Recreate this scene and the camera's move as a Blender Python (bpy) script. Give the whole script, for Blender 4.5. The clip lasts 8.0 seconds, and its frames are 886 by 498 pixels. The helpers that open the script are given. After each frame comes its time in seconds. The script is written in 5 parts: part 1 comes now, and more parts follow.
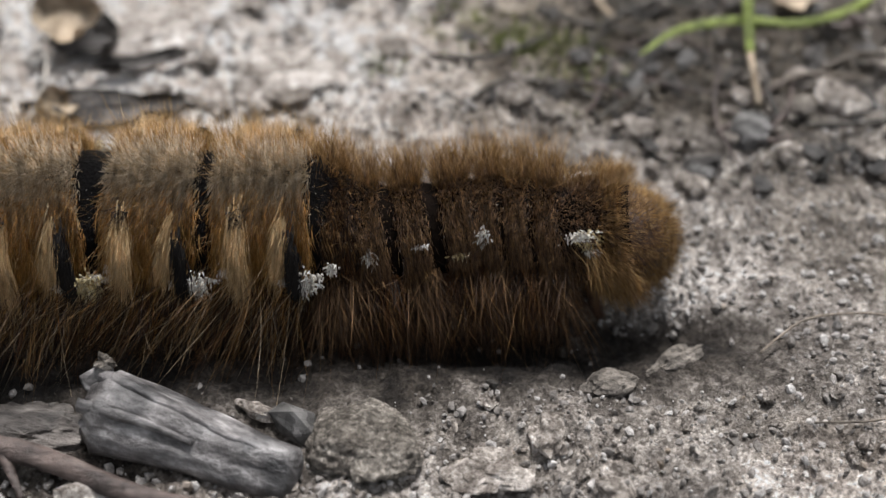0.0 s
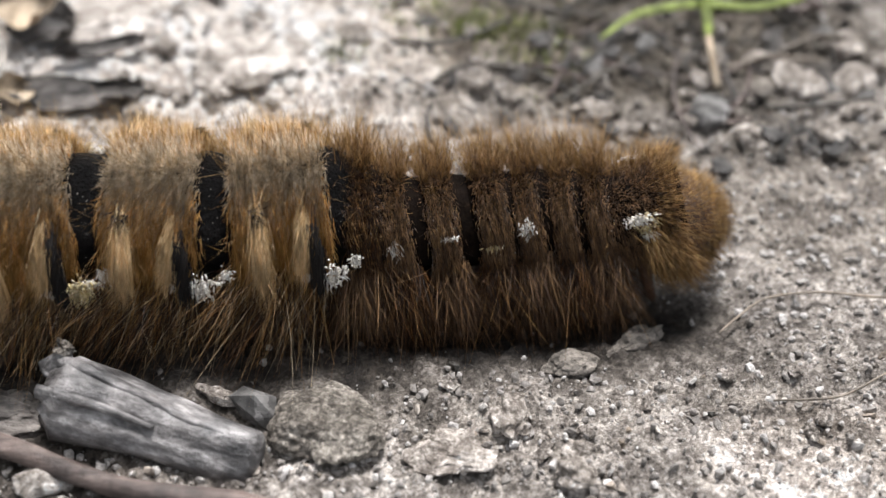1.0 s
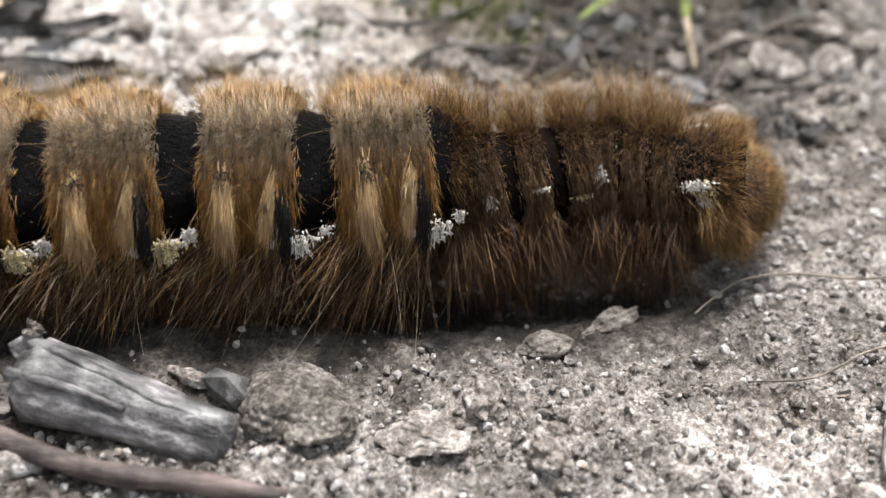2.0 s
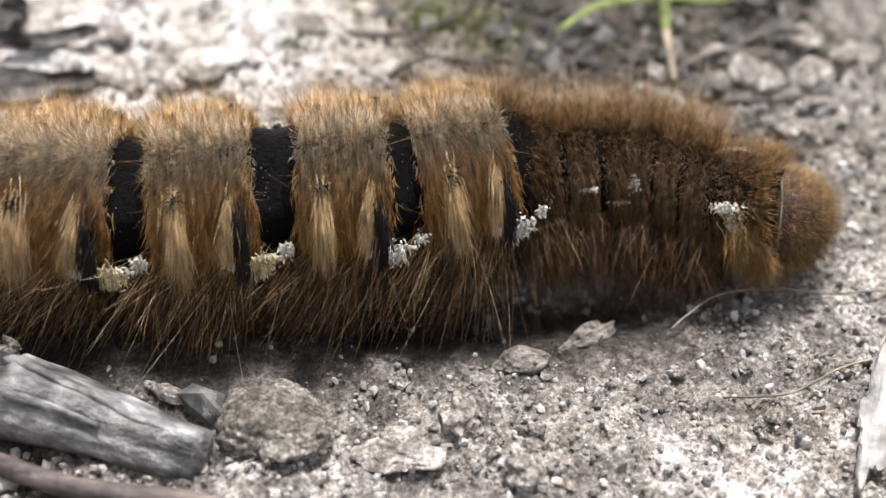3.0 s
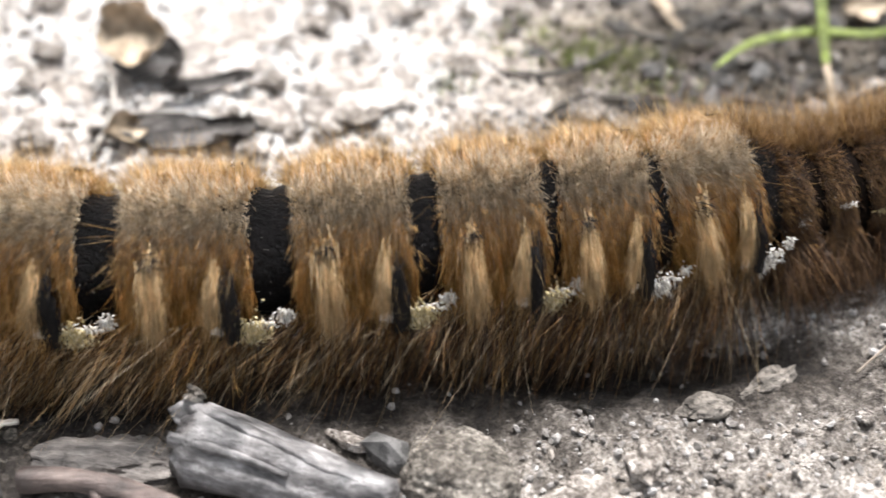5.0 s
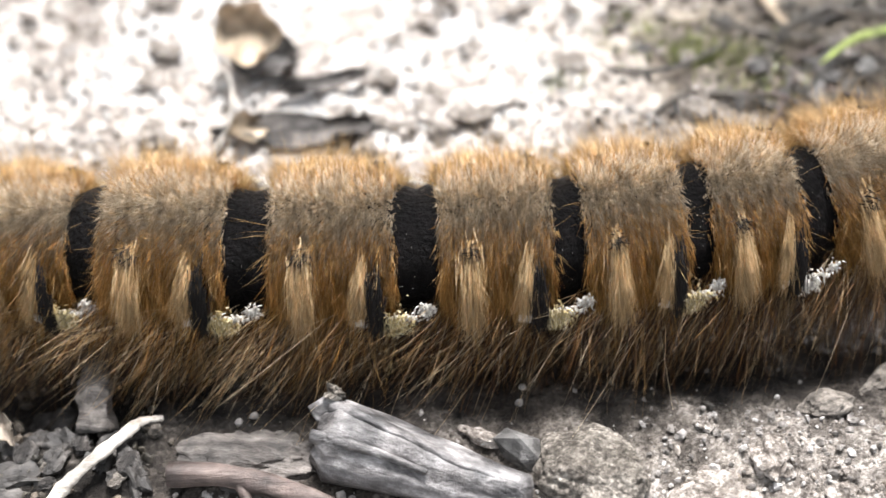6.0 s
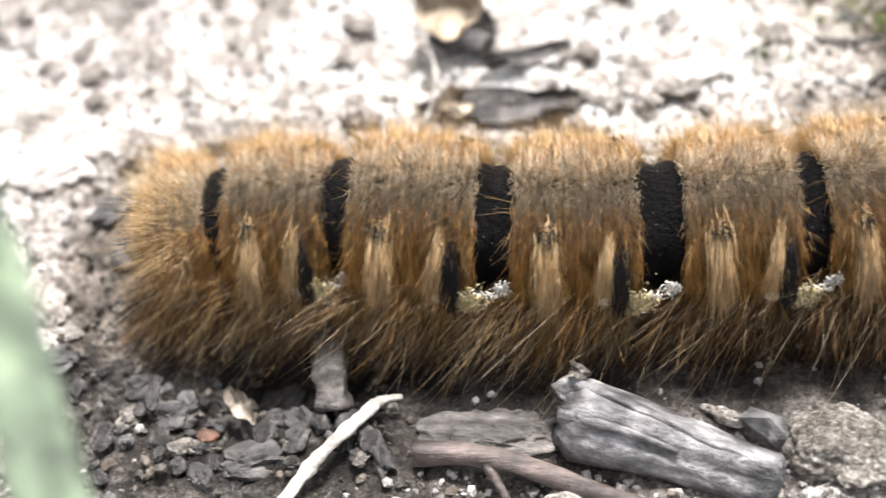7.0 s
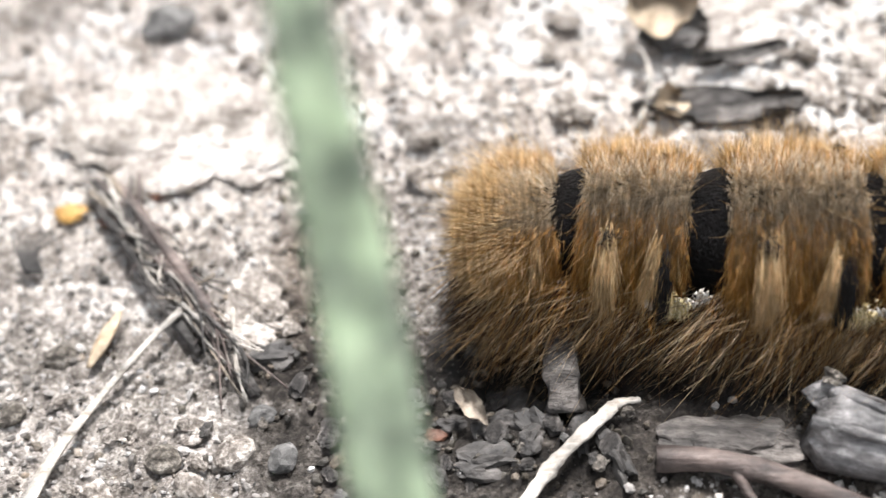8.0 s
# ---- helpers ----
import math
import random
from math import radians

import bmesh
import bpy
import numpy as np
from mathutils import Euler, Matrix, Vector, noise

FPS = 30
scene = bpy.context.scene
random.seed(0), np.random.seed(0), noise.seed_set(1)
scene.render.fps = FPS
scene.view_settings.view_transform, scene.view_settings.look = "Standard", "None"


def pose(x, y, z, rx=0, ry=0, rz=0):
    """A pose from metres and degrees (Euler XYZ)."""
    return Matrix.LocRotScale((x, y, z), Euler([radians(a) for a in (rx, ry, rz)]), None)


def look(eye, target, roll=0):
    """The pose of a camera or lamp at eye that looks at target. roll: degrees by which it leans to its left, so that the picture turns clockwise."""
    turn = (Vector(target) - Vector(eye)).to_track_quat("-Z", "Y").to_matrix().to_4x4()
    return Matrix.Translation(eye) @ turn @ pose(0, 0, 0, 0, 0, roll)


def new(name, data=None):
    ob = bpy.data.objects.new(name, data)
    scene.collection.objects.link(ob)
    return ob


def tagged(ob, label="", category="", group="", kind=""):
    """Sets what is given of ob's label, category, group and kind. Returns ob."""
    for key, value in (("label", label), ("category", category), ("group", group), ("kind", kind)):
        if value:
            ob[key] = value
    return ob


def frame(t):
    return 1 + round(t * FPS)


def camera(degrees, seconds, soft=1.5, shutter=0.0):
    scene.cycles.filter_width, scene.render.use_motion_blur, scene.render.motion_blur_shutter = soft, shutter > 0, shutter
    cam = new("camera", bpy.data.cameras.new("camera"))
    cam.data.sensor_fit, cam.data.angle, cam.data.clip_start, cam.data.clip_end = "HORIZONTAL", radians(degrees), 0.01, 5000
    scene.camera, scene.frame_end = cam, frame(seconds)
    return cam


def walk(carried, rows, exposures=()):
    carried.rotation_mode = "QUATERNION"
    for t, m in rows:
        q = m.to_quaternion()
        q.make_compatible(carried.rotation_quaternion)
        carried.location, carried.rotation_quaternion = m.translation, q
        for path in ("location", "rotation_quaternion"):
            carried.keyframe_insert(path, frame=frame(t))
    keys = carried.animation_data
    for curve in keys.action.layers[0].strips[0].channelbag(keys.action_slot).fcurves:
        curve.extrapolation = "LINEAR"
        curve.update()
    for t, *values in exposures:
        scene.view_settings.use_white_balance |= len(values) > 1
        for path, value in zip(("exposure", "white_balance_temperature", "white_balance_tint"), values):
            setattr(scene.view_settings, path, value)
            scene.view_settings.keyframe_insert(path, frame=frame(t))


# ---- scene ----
# Units: helpers below take millimetres and write metres.
MM = 0.001
cam = camera(38.6, 8.0, soft=1.35, shutter=0.22)
cam.data.dof.use_dof = True
cam.data.dof.focus_distance = 0.0646
cam.data.dof.aperture_fstop = 24.0

# seconds, eye in mm, turns about x, y, z in degrees
PATH = [
    (0, 0.05, -46.44, 55.04, 40.078, 0.108, 0.147),
    (0.5, 0.44, -46.62, 55.05, 39.497, -0.053, -0.489),
    (1, 0.37, -46.95, 54.63, 39.859, -0.728, -1.193),
    (1.5, 0.74, -46.91, 54.32, 39.291, -0.695, -1.039),
    (1.7, 1.11, -47.03, 54.07, 39.269, -0.840, -1.214),
    (2.8, 0.90, -46.39, 54.81, 39.560, -1.729, -1.948),
    (3, 2.00, -46.15, 54.99, 38.962, -1.411, -1.653),
    (3.5, -2.19, -46.37, 54.15, 39.787, -2.884, -3.472),
    (4, -1.06, -46.35, 53.87, 38.965, -1.136, -1.978),
    (4.5, -3.18, -45.84, 53.56, 40.934, -0.519, -1.659),
    (5, -4.39, -44.82, 55.01, 40.138, 0.796, -0.448),
    (5.2, -5.27, -45.12, 55.59, 40.409, 1.991, 0.398),
    (6.3, -11.84, -44.10, 58.46, 37.220, 2.450, 0.436),
    (6.5, -14.27, -44.00, 58.14, 36.793, 2.877, 0.930),
    (7, -19.46, -43.63, 58.67, 36.743, 3.878, 1.332),
    (7.5, -26.10, -43.39, 57.76, 37.472, 4.201, 2.432),
    (8, -28.75, -43.96, 56.93, 38.036, 5.454, 3.879),
]
EXPOSURES = [(0.0, 0.14), (0.5, 0.42), (1.0, 0.70), (1.7, 0.73), (2.8, 0.85), (3.5, 0.92), (4.0, 0.95), (4.5, 1.04), (5.2, 1.15), (6.5, 1.34), (7.5, 1.28), (8.0, 1.03)]

walk(cam, [(t, pose(x * MM, y * MM, z * MM, rx, ry, rz)) for t, x, y, z, rx, ry, rz in PATH], EXPOSURES)

# ---- light ----
SUN_FROM = Vector((0.12, 0.50, 0.86)).normalized()
world = bpy.data.worlds.new("sky")
scene.world = world
world.use_nodes = True
wn = world.node_tree.nodes
sky = wn.new("ShaderNodeTexSky")
sky.sky_type, sky.sun_disc = "NISHITA", False
sky.sun_elevation = math.asin(SUN_FROM.z)
sky.sun_rotation = math.atan2(SUN_FROM.x, SUN_FROM.y)
sky.dust_density, sky.air_density = 3.0, 1.0
wn["Background"].inputs["Strength"].default_value = 0.125
haze = wn.new("ShaderNodeHueSaturation")
haze.inputs["Saturation"].default_value = 0.3
world.node_tree.links.new(sky.outputs["Color"], haze.inputs["Color"])
world.node_tree.links.new(haze.outputs["Color"], wn["Background"].inputs["Color"])
sun = new("sun", bpy.data.lights.new("sun", "SUN"))
sun.data.energy, sun.data.angle, sun.data.color = 4.1, radians(12), (1.0, 0.985, 1.0)
sun.matrix_world = look(SUN_FROM, (0, 0, 0))


# ---- materials ----
def material(name):
    m = bpy.data.materials.new(name)
    m.use_nodes = True
    return m, m.node_tree.nodes, m.node_tree.links, m.node_tree.nodes["Principled BSDF"]


def ramp(nodes, stops):
    r = nodes.new("ShaderNodeValToRGB")
    e = r.color_ramp.elements
    while len(e) < len(stops):
        e.new(0.5)
    for el, (p, c) in zip(e, stops):
        el.position, el.color = p, (*c, 1)
    return r


def place(nodes, links, scale):
    """Object coordinates times scale."""
    tc, mp = nodes.new("ShaderNodeTexCoord"), nodes.new("ShaderNodeMapping")
    mp.inputs["Scale"].default_value = scale if isinstance(scale, tuple) else (scale,) * 3
    links.new(tc.outputs["Object"], mp.inputs["Vector"])
    return mp.outputs["Vector"]


def noise_tex(nodes, links, scale, detail=5, rough=0.6):
    n = nodes.new("ShaderNodeTexNoise")
    n.inputs["Scale"].default_value, n.inputs["Detail"].default_value, n.inputs["Roughness"].default_value = 1.0, detail, rough
    links.new(place(nodes, links, scale), n.inputs["Vector"])
    return n.outputs["Fac"]


def mixed(nodes, links, fac, a, b, kind="MIX"):
    m = nodes.new("ShaderNodeMix")
    m.data_type, m.blend_type = "RGBA", kind
    for sock, v in ((m.inputs["Factor"], fac), (m.inputs["A"], a), (m.inputs["B"], b)):
        if isinstance(v, bpy.types.NodeSocket):
            links.new(v, sock)
        else:
            sock.default_value = (*v, 1) if isinstance(v, tuple) else v
    return m.outputs["Result"]


def bumped(nodes, links, bsdf, height, strength, distance):
    b = nodes.new("ShaderNodeBump")
    b.inputs["Strength"].default_value, b.inputs["Distance"].default_value = strength, distance
    links.new(height, b.inputs["Height"])
    links.new(b.outputs["Normal"], bsdf.inputs["Normal"])


def hair_material(name, stops, through_light=0.4, gloss=0.4):
    """Each hair takes its own tone; thin hairs let light through."""
    m, n, l, b = material(name)
    geo = n.new("ShaderNodeNewGeometry")
    r = ramp(n, stops)
    l.new(geo.outputs["Random Per Island"], r.inputs["Fac"])
    patch = noise_tex(n, l, (4200, 650, 650), 3, 0.65)
    pr = ramp(n, [(0.32, (0.5, 0.47, 0.44)), (0.68, (1.45, 1.44, 1.42))])
    l.new(patch, pr.inputs["Fac"])
    tone = pr.outputs["Color"]
    col = mixed(n, l, 1.0, r.outputs["Color"], tone, "MULTIPLY")
    l.new(col, b.inputs["Base Color"])
    b.inputs["Roughness"].default_value, b.inputs["Specular IOR Level"].default_value = gloss, 0.45
    tr, mx = n.new("ShaderNodeBsdfTranslucent"), n.new("ShaderNodeMixShader")
    l.new(col, tr.inputs["Color"])
    mx.inputs["Fac"].default_value = through_light
    l.new(b.outputs["BSDF"], mx.inputs[1])
    l.new(tr.outputs["BSDF"], mx.inputs[2])
    l.new(mx.outputs["Shader"], n["Material Output"].inputs["Surface"])
    return m


def earth_material(name, stops, grain=2500.0, relief=0.9, dark=(), mottle=()):
    """Soil and stone: mineral grains in several tones, stains and fine relief."""
    m, n, l, b = material(name)
    v = n.new("ShaderNodeTexVoronoi")
    v.inputs["Scale"].default_value = 1.0
    wob, add3 = n.new("ShaderNodeTexNoise"), n.new("ShaderNodeMixRGB")
    wob.inputs["Scale"].default_value, wob.inputs["Detail"].default_value = 1.6, 3
    at = place(n, l, grain)
    l.new(at, wob.inputs["Vector"])
    add3.blend_type, add3.inputs["Fac"].default_value = "ADD", 0.9
    l.new(at, add3.inputs["Color1"])
    l.new(wob.outputs["Color"], add3.inputs["Color2"])
    l.new(add3.outputs["Color"], v.inputs["Vector"])
    sep = n.new("ShaderNodeSeparateColor")
    l.new(v.outputs["Color"], sep.inputs["Color"])
    fine = noise_tex(n, l, grain * 0.45, 6, 0.7)
    add = n.new("ShaderNodeMath")
    add.operation = "MULTIPLY_ADD"
    add.inputs[1].default_value = 0.36
    l.new(sep.outputs["Red"], add.inputs[0])
    sc = n.new("ShaderNodeMath")
    sc.operation = "MULTIPLY"
    sc.inputs[1].default_value = 0.68
    l.new(fine, sc.inputs[0])
    l.new(sc.outputs["Value"], add.inputs[2])
    r = ramp(n, stops)
    l.new(add.outputs["Value"], r.inputs["Fac"])
    stain = noise_tex(n, l, min(grain * 0.07, 200), 4, 0.6)
    sr = ramp(n, [(0.35, (0.6, 0.58, 0.55)), (0.62, (1.12, 1.1, 1.08))])
    l.new(stain, sr.inputs["Fac"])
    col = mixed(n, l, 1.0, r.outputs["Color"], sr.outputs["Color"], "MULTIPLY")
    for scale, low, high in mottle:
        mo = ramp(n, [(0.40, (low, low * 0.97, low * 0.95)), (0.60, (high, high, high))])
        l.new(noise_tex(n, l, scale, 4, 0.7), mo.inputs["Fac"])
        col = mixed(n, l, 1.0, col, mo.outputs["Color"], "MULTIPLY")
    geo = n.new("ShaderNodeNewGeometry")
    # ellipses tint the soil: humus, painted shade and overexposed sand
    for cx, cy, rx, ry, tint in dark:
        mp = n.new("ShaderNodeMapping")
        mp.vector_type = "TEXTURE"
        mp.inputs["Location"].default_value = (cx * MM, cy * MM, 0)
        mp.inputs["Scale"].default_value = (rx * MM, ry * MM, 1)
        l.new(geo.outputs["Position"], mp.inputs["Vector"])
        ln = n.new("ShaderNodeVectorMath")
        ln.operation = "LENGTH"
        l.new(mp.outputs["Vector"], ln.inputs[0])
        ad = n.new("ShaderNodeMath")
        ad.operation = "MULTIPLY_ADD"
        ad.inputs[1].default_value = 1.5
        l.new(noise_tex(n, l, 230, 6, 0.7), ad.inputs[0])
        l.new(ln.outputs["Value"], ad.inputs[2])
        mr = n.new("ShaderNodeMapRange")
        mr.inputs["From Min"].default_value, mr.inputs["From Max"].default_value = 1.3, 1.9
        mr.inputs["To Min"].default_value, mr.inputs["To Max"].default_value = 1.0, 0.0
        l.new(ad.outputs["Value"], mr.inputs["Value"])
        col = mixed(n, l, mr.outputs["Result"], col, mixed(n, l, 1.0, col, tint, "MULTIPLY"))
    col = mixed(n, l, 1.0, col, (0.84, 0.83, 0.815), "DARKEN")
    l.new(col, b.inputs["Base Color"])
    b.inputs["Roughness"].default_value, b.inputs["Specular IOR Level"].default_value = 0.8, 0.35
    bumped(n, l, b, add.outputs["Value"], relief, 0.35 * MM if grain < 5000 else 0.5 * MM)
    return m


def grain_material(name, stops, grain=3000.0):
    """Loose bits: a tone of its own for each, by island and by object."""
    m, n, l, b = material(name)
    geo, oi = n.new("ShaderNodeNewGeometry"), n.new("ShaderNodeObjectInfo")
    ad = n.new("ShaderNodeMath")
    ad.operation = "ADD"
    l.new(geo.outputs["Random Per Island"], ad.inputs[0])
    l.new(oi.outputs["Random"], ad.inputs[1])
    fr = n.new("ShaderNodeMath")
    fr.operation = "FRACT"
    l.new(ad.outputs["Value"], fr.inputs[0])
    r = ramp(n, stops)
    l.new(fr.outputs["Value"], r.inputs["Fac"])
    f = noise_tex(n, l, grain, 5, 0.7)
    t = ramp(n, [(0.3, (0.45, 0.43, 0.41)), (0.65, (1.15, 1.13, 1.1))])
    l.new(f, t.inputs["Fac"])
    l.new(mixed(n, l, 1.0, r.outputs["Color"], t.outputs["Color"], "MULTIPLY"), b.inputs["Base Color"])
    b.inputs["Roughness"].default_value = 0.42
    bumped(n, l, b, f, 0.8, 0.2 * MM)
    return m


def fibre_material(name, stops, along, rough=0.6, light=0.0, spec=0.4, relief=0.2):
    """Wood, bark, straw, leaf: streaks along x of the object."""
    m, n, l, b = material(name)
    f = noise_tex(n, l, along, 6, 0.65)
    g = noise_tex(n, l, 450, 4)
    r = ramp(n, stops)
    l.new(f, r.inputs["Fac"])
    t = ramp(n, [(0.38, (0.45, 0.45, 0.45)), (0.62, (1.2, 1.17, 1.15))])
    l.new(g, t.inputs["Fac"])
    col = mixed(n, l, 1.0, r.outputs["Color"], t.outputs["Color"], "MULTIPLY")
    l.new(col, b.inputs["Base Color"])
    b.inputs["Roughness"].default_value, b.inputs["Specular IOR Level"].default_value = rough, spec
    pit = noise_tex(n, l, 4200, 4, 0.7)
    hs = n.new("ShaderNodeMath")
    hs.operation = "MULTIPLY_ADD"
    hs.inputs[1].default_value = 0.5
    l.new(pit, hs.inputs[0])
    l.new(f, hs.inputs[2])
    bumped(n, l, b, hs.outputs["Value"], 0.9, relief * MM)
    if light:
        tr, mx = n.new("ShaderNodeBsdfTranslucent"), n.new("ShaderNodeMixShader")
        l.new(col, tr.inputs["Color"])
        mx.inputs["Fac"].default_value = light
        l.new(b.outputs["BSDF"], mx.inputs[1])
        l.new(tr.outputs["BSDF"], mx.inputs[2])
        l.new(mx.outputs["Shader"], n["Material Output"].inputs["Surface"])
    return m


# Soil tints; ellipses at x 9.5 and -12 are shade painted under the caterpillar.
# The dark soil at x -36 and -22 also holds the body's shade in its tint.
SOIL_AND_SHADE_PATCHES = ((15, 17, 19, 10, (0.33, 0.31, 0.27)), (-36, -10.8, 14, 7.5, (0.13, 0.12, 0.108)), (-43.5, -1.5, 4.5, 9, (0.40, 0.365, 0.33)), (-22, -13.2, 17, 6.5, (0.34, 0.32, 0.30)),
           # Pale sand at x -17, -57 and 21 is whitened further to look overexposed.
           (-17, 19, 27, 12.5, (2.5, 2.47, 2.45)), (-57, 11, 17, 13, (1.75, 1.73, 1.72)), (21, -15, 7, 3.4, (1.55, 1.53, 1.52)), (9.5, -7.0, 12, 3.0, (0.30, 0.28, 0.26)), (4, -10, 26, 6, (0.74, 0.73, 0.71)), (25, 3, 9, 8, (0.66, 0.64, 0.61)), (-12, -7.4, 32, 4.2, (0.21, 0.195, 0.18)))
SOIL = earth_material("sandy_soil", [(0.25, (0.13, 0.118, 0.107)), (0.40, (0.27, 0.248, 0.226)), (0.56, (0.41, 0.383, 0.354)), (0.8, (0.66, 0.635, 0.615))], 5600, 1.4, SOIL_AND_SHADE_PATCHES, ((420, 0.66, 1.42), (1500, 0.66, 1.5)))
SANDSTONE = earth_material("sandy_stone", [(0.2, (0.08, 0.072, 0.062)), (0.45, (0.20, 0.184, 0.16)), (0.62, (0.32, 0.296, 0.26)), (0.8, (0.52, 0.485, 0.43))], 6500, 1.1, (), ((600, 0.65, 1.2), (2200, 0.7, 1.25)))
CLOD = earth_material("soil_clod", [(0.2, (0.13, 0.12, 0.10)), (0.45, (0.33, 0.30, 0.27)), (0.8, (0.60, 0.57, 0.54))], 6800, 1.0, (), ((700, 0.75, 1.35), (1900, 0.7, 1.4)))
BROWN_STONE = earth_material("brown_crumb", [(0.2, (0.055, 0.049, 0.042)), (0.45, (0.15, 0.135, 0.118)), (0.8, (0.32, 0.29, 0.255))], 3400, 1.0)
PALE_CLOD = earth_material("pale_clod", [(0.22, (0.16, 0.145, 0.13)), (0.45, (0.40, 0.37, 0.34)), (0.8, (0.66, 0.64, 0.615))], 6800, 1.0, (), ((700, 0.85, 1.35), (1900, 0.8, 1.35)))
DARK_STONE = earth_material("dark_stone", [(0.2, (0.045, 0.044, 0.043)), (0.5, (0.12, 0.118, 0.115)), (0.85, (0.28, 0.275, 0.27))], 1900, 0.8)
GRAINS = grain_material("sand_grains", [(0.0, (0.17, 0.157, 0.143)), (0.35, (0.26, 0.243, 0.226)), (0.6, (0.36, 0.342, 0.326)), (0.85, (0.54, 0.525, 0.51)), (0.94, (0.66, 0.65, 0.635)), (1.0, (0.32, 0.26, 0.20))])
LITTER = grain_material("dark_crumbs", [(0.0, (0.03, 0.028, 0.024)), (0.5, (0.08, 0.07, 0.055)), (1.0, (0.16, 0.13, 0.10))])
WOOD = fibre_material("weathered_wood", [(0.31, (0.013, 0.012, 0.012)), (0.42, (0.085, 0.08, 0.078)), (0.54, (0.20, 0.192, 0.188)), (0.70, (0.50, 0.488, 0.48))], (520, 1250, 1250), 0.42, 0, 0.6, 0.24)
SLAB = fibre_material("weathered_bark", [(0.3, (0.03, 0.026, 0.023)), (0.45, (0.09, 0.08, 0.072)), (0.6, (0.17, 0.155, 0.14)), (0.8, (0.32, 0.30, 0.28))], (500, 1700, 1700), 0.6, 0, 0.4, 0.3)
ROOT = fibre_material("brown_root", [(0.3, (0.045, 0.033, 0.028)), (0.55, (0.13, 0.10, 0.088)), (0.8, (0.27, 0.22, 0.195))], (250, 1600, 1600), 0.5)
STRAW = fibre_material("pale_straw", [(0.25, (0.33, 0.28, 0.22)), (0.5, (0.58, 0.54, 0.48)), (0.8, (0.74, 0.71, 0.66))], (200, 2600, 2600), 0.5, 0.15)
GREY_STRAW = fibre_material("grey_stalk", [(0.25, (0.22, 0.205, 0.185)), (0.5, (0.42, 0.40, 0.375)), (0.8, (0.60, 0.58, 0.555))], (200, 2200, 2200), 0.6)
DRY = fibre_material("dry_leaf", [(0.25, (0.28, 0.20, 0.12)), (0.5, (0.52, 0.42, 0.30)), (0.8, (0.66, 0.58, 0.46))], (700, 900, 900), 0.6, 0.25)
DARKLEAF = fibre_material("dark_leaf_scrap", [(0.25, (0.02, 0.018, 0.016)), (0.5, (0.06, 0.055, 0.05)), (0.8, (0.16, 0.15, 0.14))], (500, 1100, 1100), 0.55)
TANFLAKE = fibre_material("tan_flake", [(0.25, (0.10, 0.08, 0.06)), (0.5, (0.27, 0.225, 0.175)), (0.8, (0.46, 0.41, 0.34))], (900, 1800, 1800), 0.6)
ROTTEN = fibre_material("rotten_bark", [(0.32, (0.025, 0.022, 0.020)), (0.5, (0.085, 0.077, 0.07)), (0.62, (0.17, 0.158, 0.146)), (0.8, (0.33, 0.31, 0.29))], (700, 2200, 2200), 0.6, 0, 0.4, 0.5)
GRASS = fibre_material("green_grass", [(0.25, (0.25, 0.33, 0.06)), (0.5, (0.37, 0.46, 0.12)), (0.8, (0.52, 0.60, 0.25))], (120, 3500, 3500), 0.4, 0.4)
GRASS_PALE = fibre_material("blue_green_grass", [(0.25, (0.64, 0.78, 0.60)), (0.5, (0.70, 0.82, 0.66)), (0.8, (0.75, 0.85, 0.71))], (120, 2500, 2500), 0.45, 0.65)
SEED = fibre_material("orange_seed", [(0.25, (0.45, 0.22, 0.05)), (0.6, (0.70, 0.42, 0.13)), (0.9, (0.80, 0.6, 0.3))], (900, 900, 900), 0.4)
REDBIT = fibre_material("red_brown_bit", [(0.25, (0.10, 0.05, 0.034)), (0.6, (0.20, 0.10, 0.065)), (0.9, (0.30, 0.19, 0.14))], (900, 900, 900), 0.5)
MOSS = hair_material("moss_green", [(0.0, (0.09, 0.11, 0.03)), (0.5, (0.19, 0.23, 0.05)), (1.0, (0.34, 0.38, 0.12))], 0.3, 0.6)

SKIN = fibre_material("black_skin", [(0.3, (0.003, 0.003, 0.003)), (0.7, (0.007, 0.006, 0.006)), (0.95, (0.02, 0.017, 0.015))], (3000, 3000, 3000), 0.34, 0, 0.05, 0.35)
SKIN_BROWN = fibre_material("dark_brown_skin", [(0.3, (0.004, 0.003, 0.003)), (0.6, (0.010, 0.007, 0.005)), (0.9, (0.035, 0.02, 0.014))], (2600, 2600, 2600), 0.75, 0, 0.02)
HEAD_SKIN = fibre_material("brown_head", [(0.3, (0.035, 0.018, 0.010)), (0.6, (0.10, 0.05, 0.025)), (0.9, (0.2, 0.11, 0.05))], (2200, 2200, 2200), 0.35)
# back fur is greyed: the sky's sheen on the hair is in its colour
FUR_SHEEN_GREY = hair_material("sheen_grey_fur", [(0.0, (0.32, 0.232, 0.135)), (0.5, (0.57, 0.455, 0.31)), (1.0, (0.78, 0.69, 0.545))], 0.35, 0.34)
FUR_GOLD = hair_material("golden_brown_fur", [(0.0, (0.175, 0.072, 0.014)), (0.5, (0.50, 0.25, 0.058)), (1.0, (0.77, 0.51, 0.20))], 0.45, 0.4)
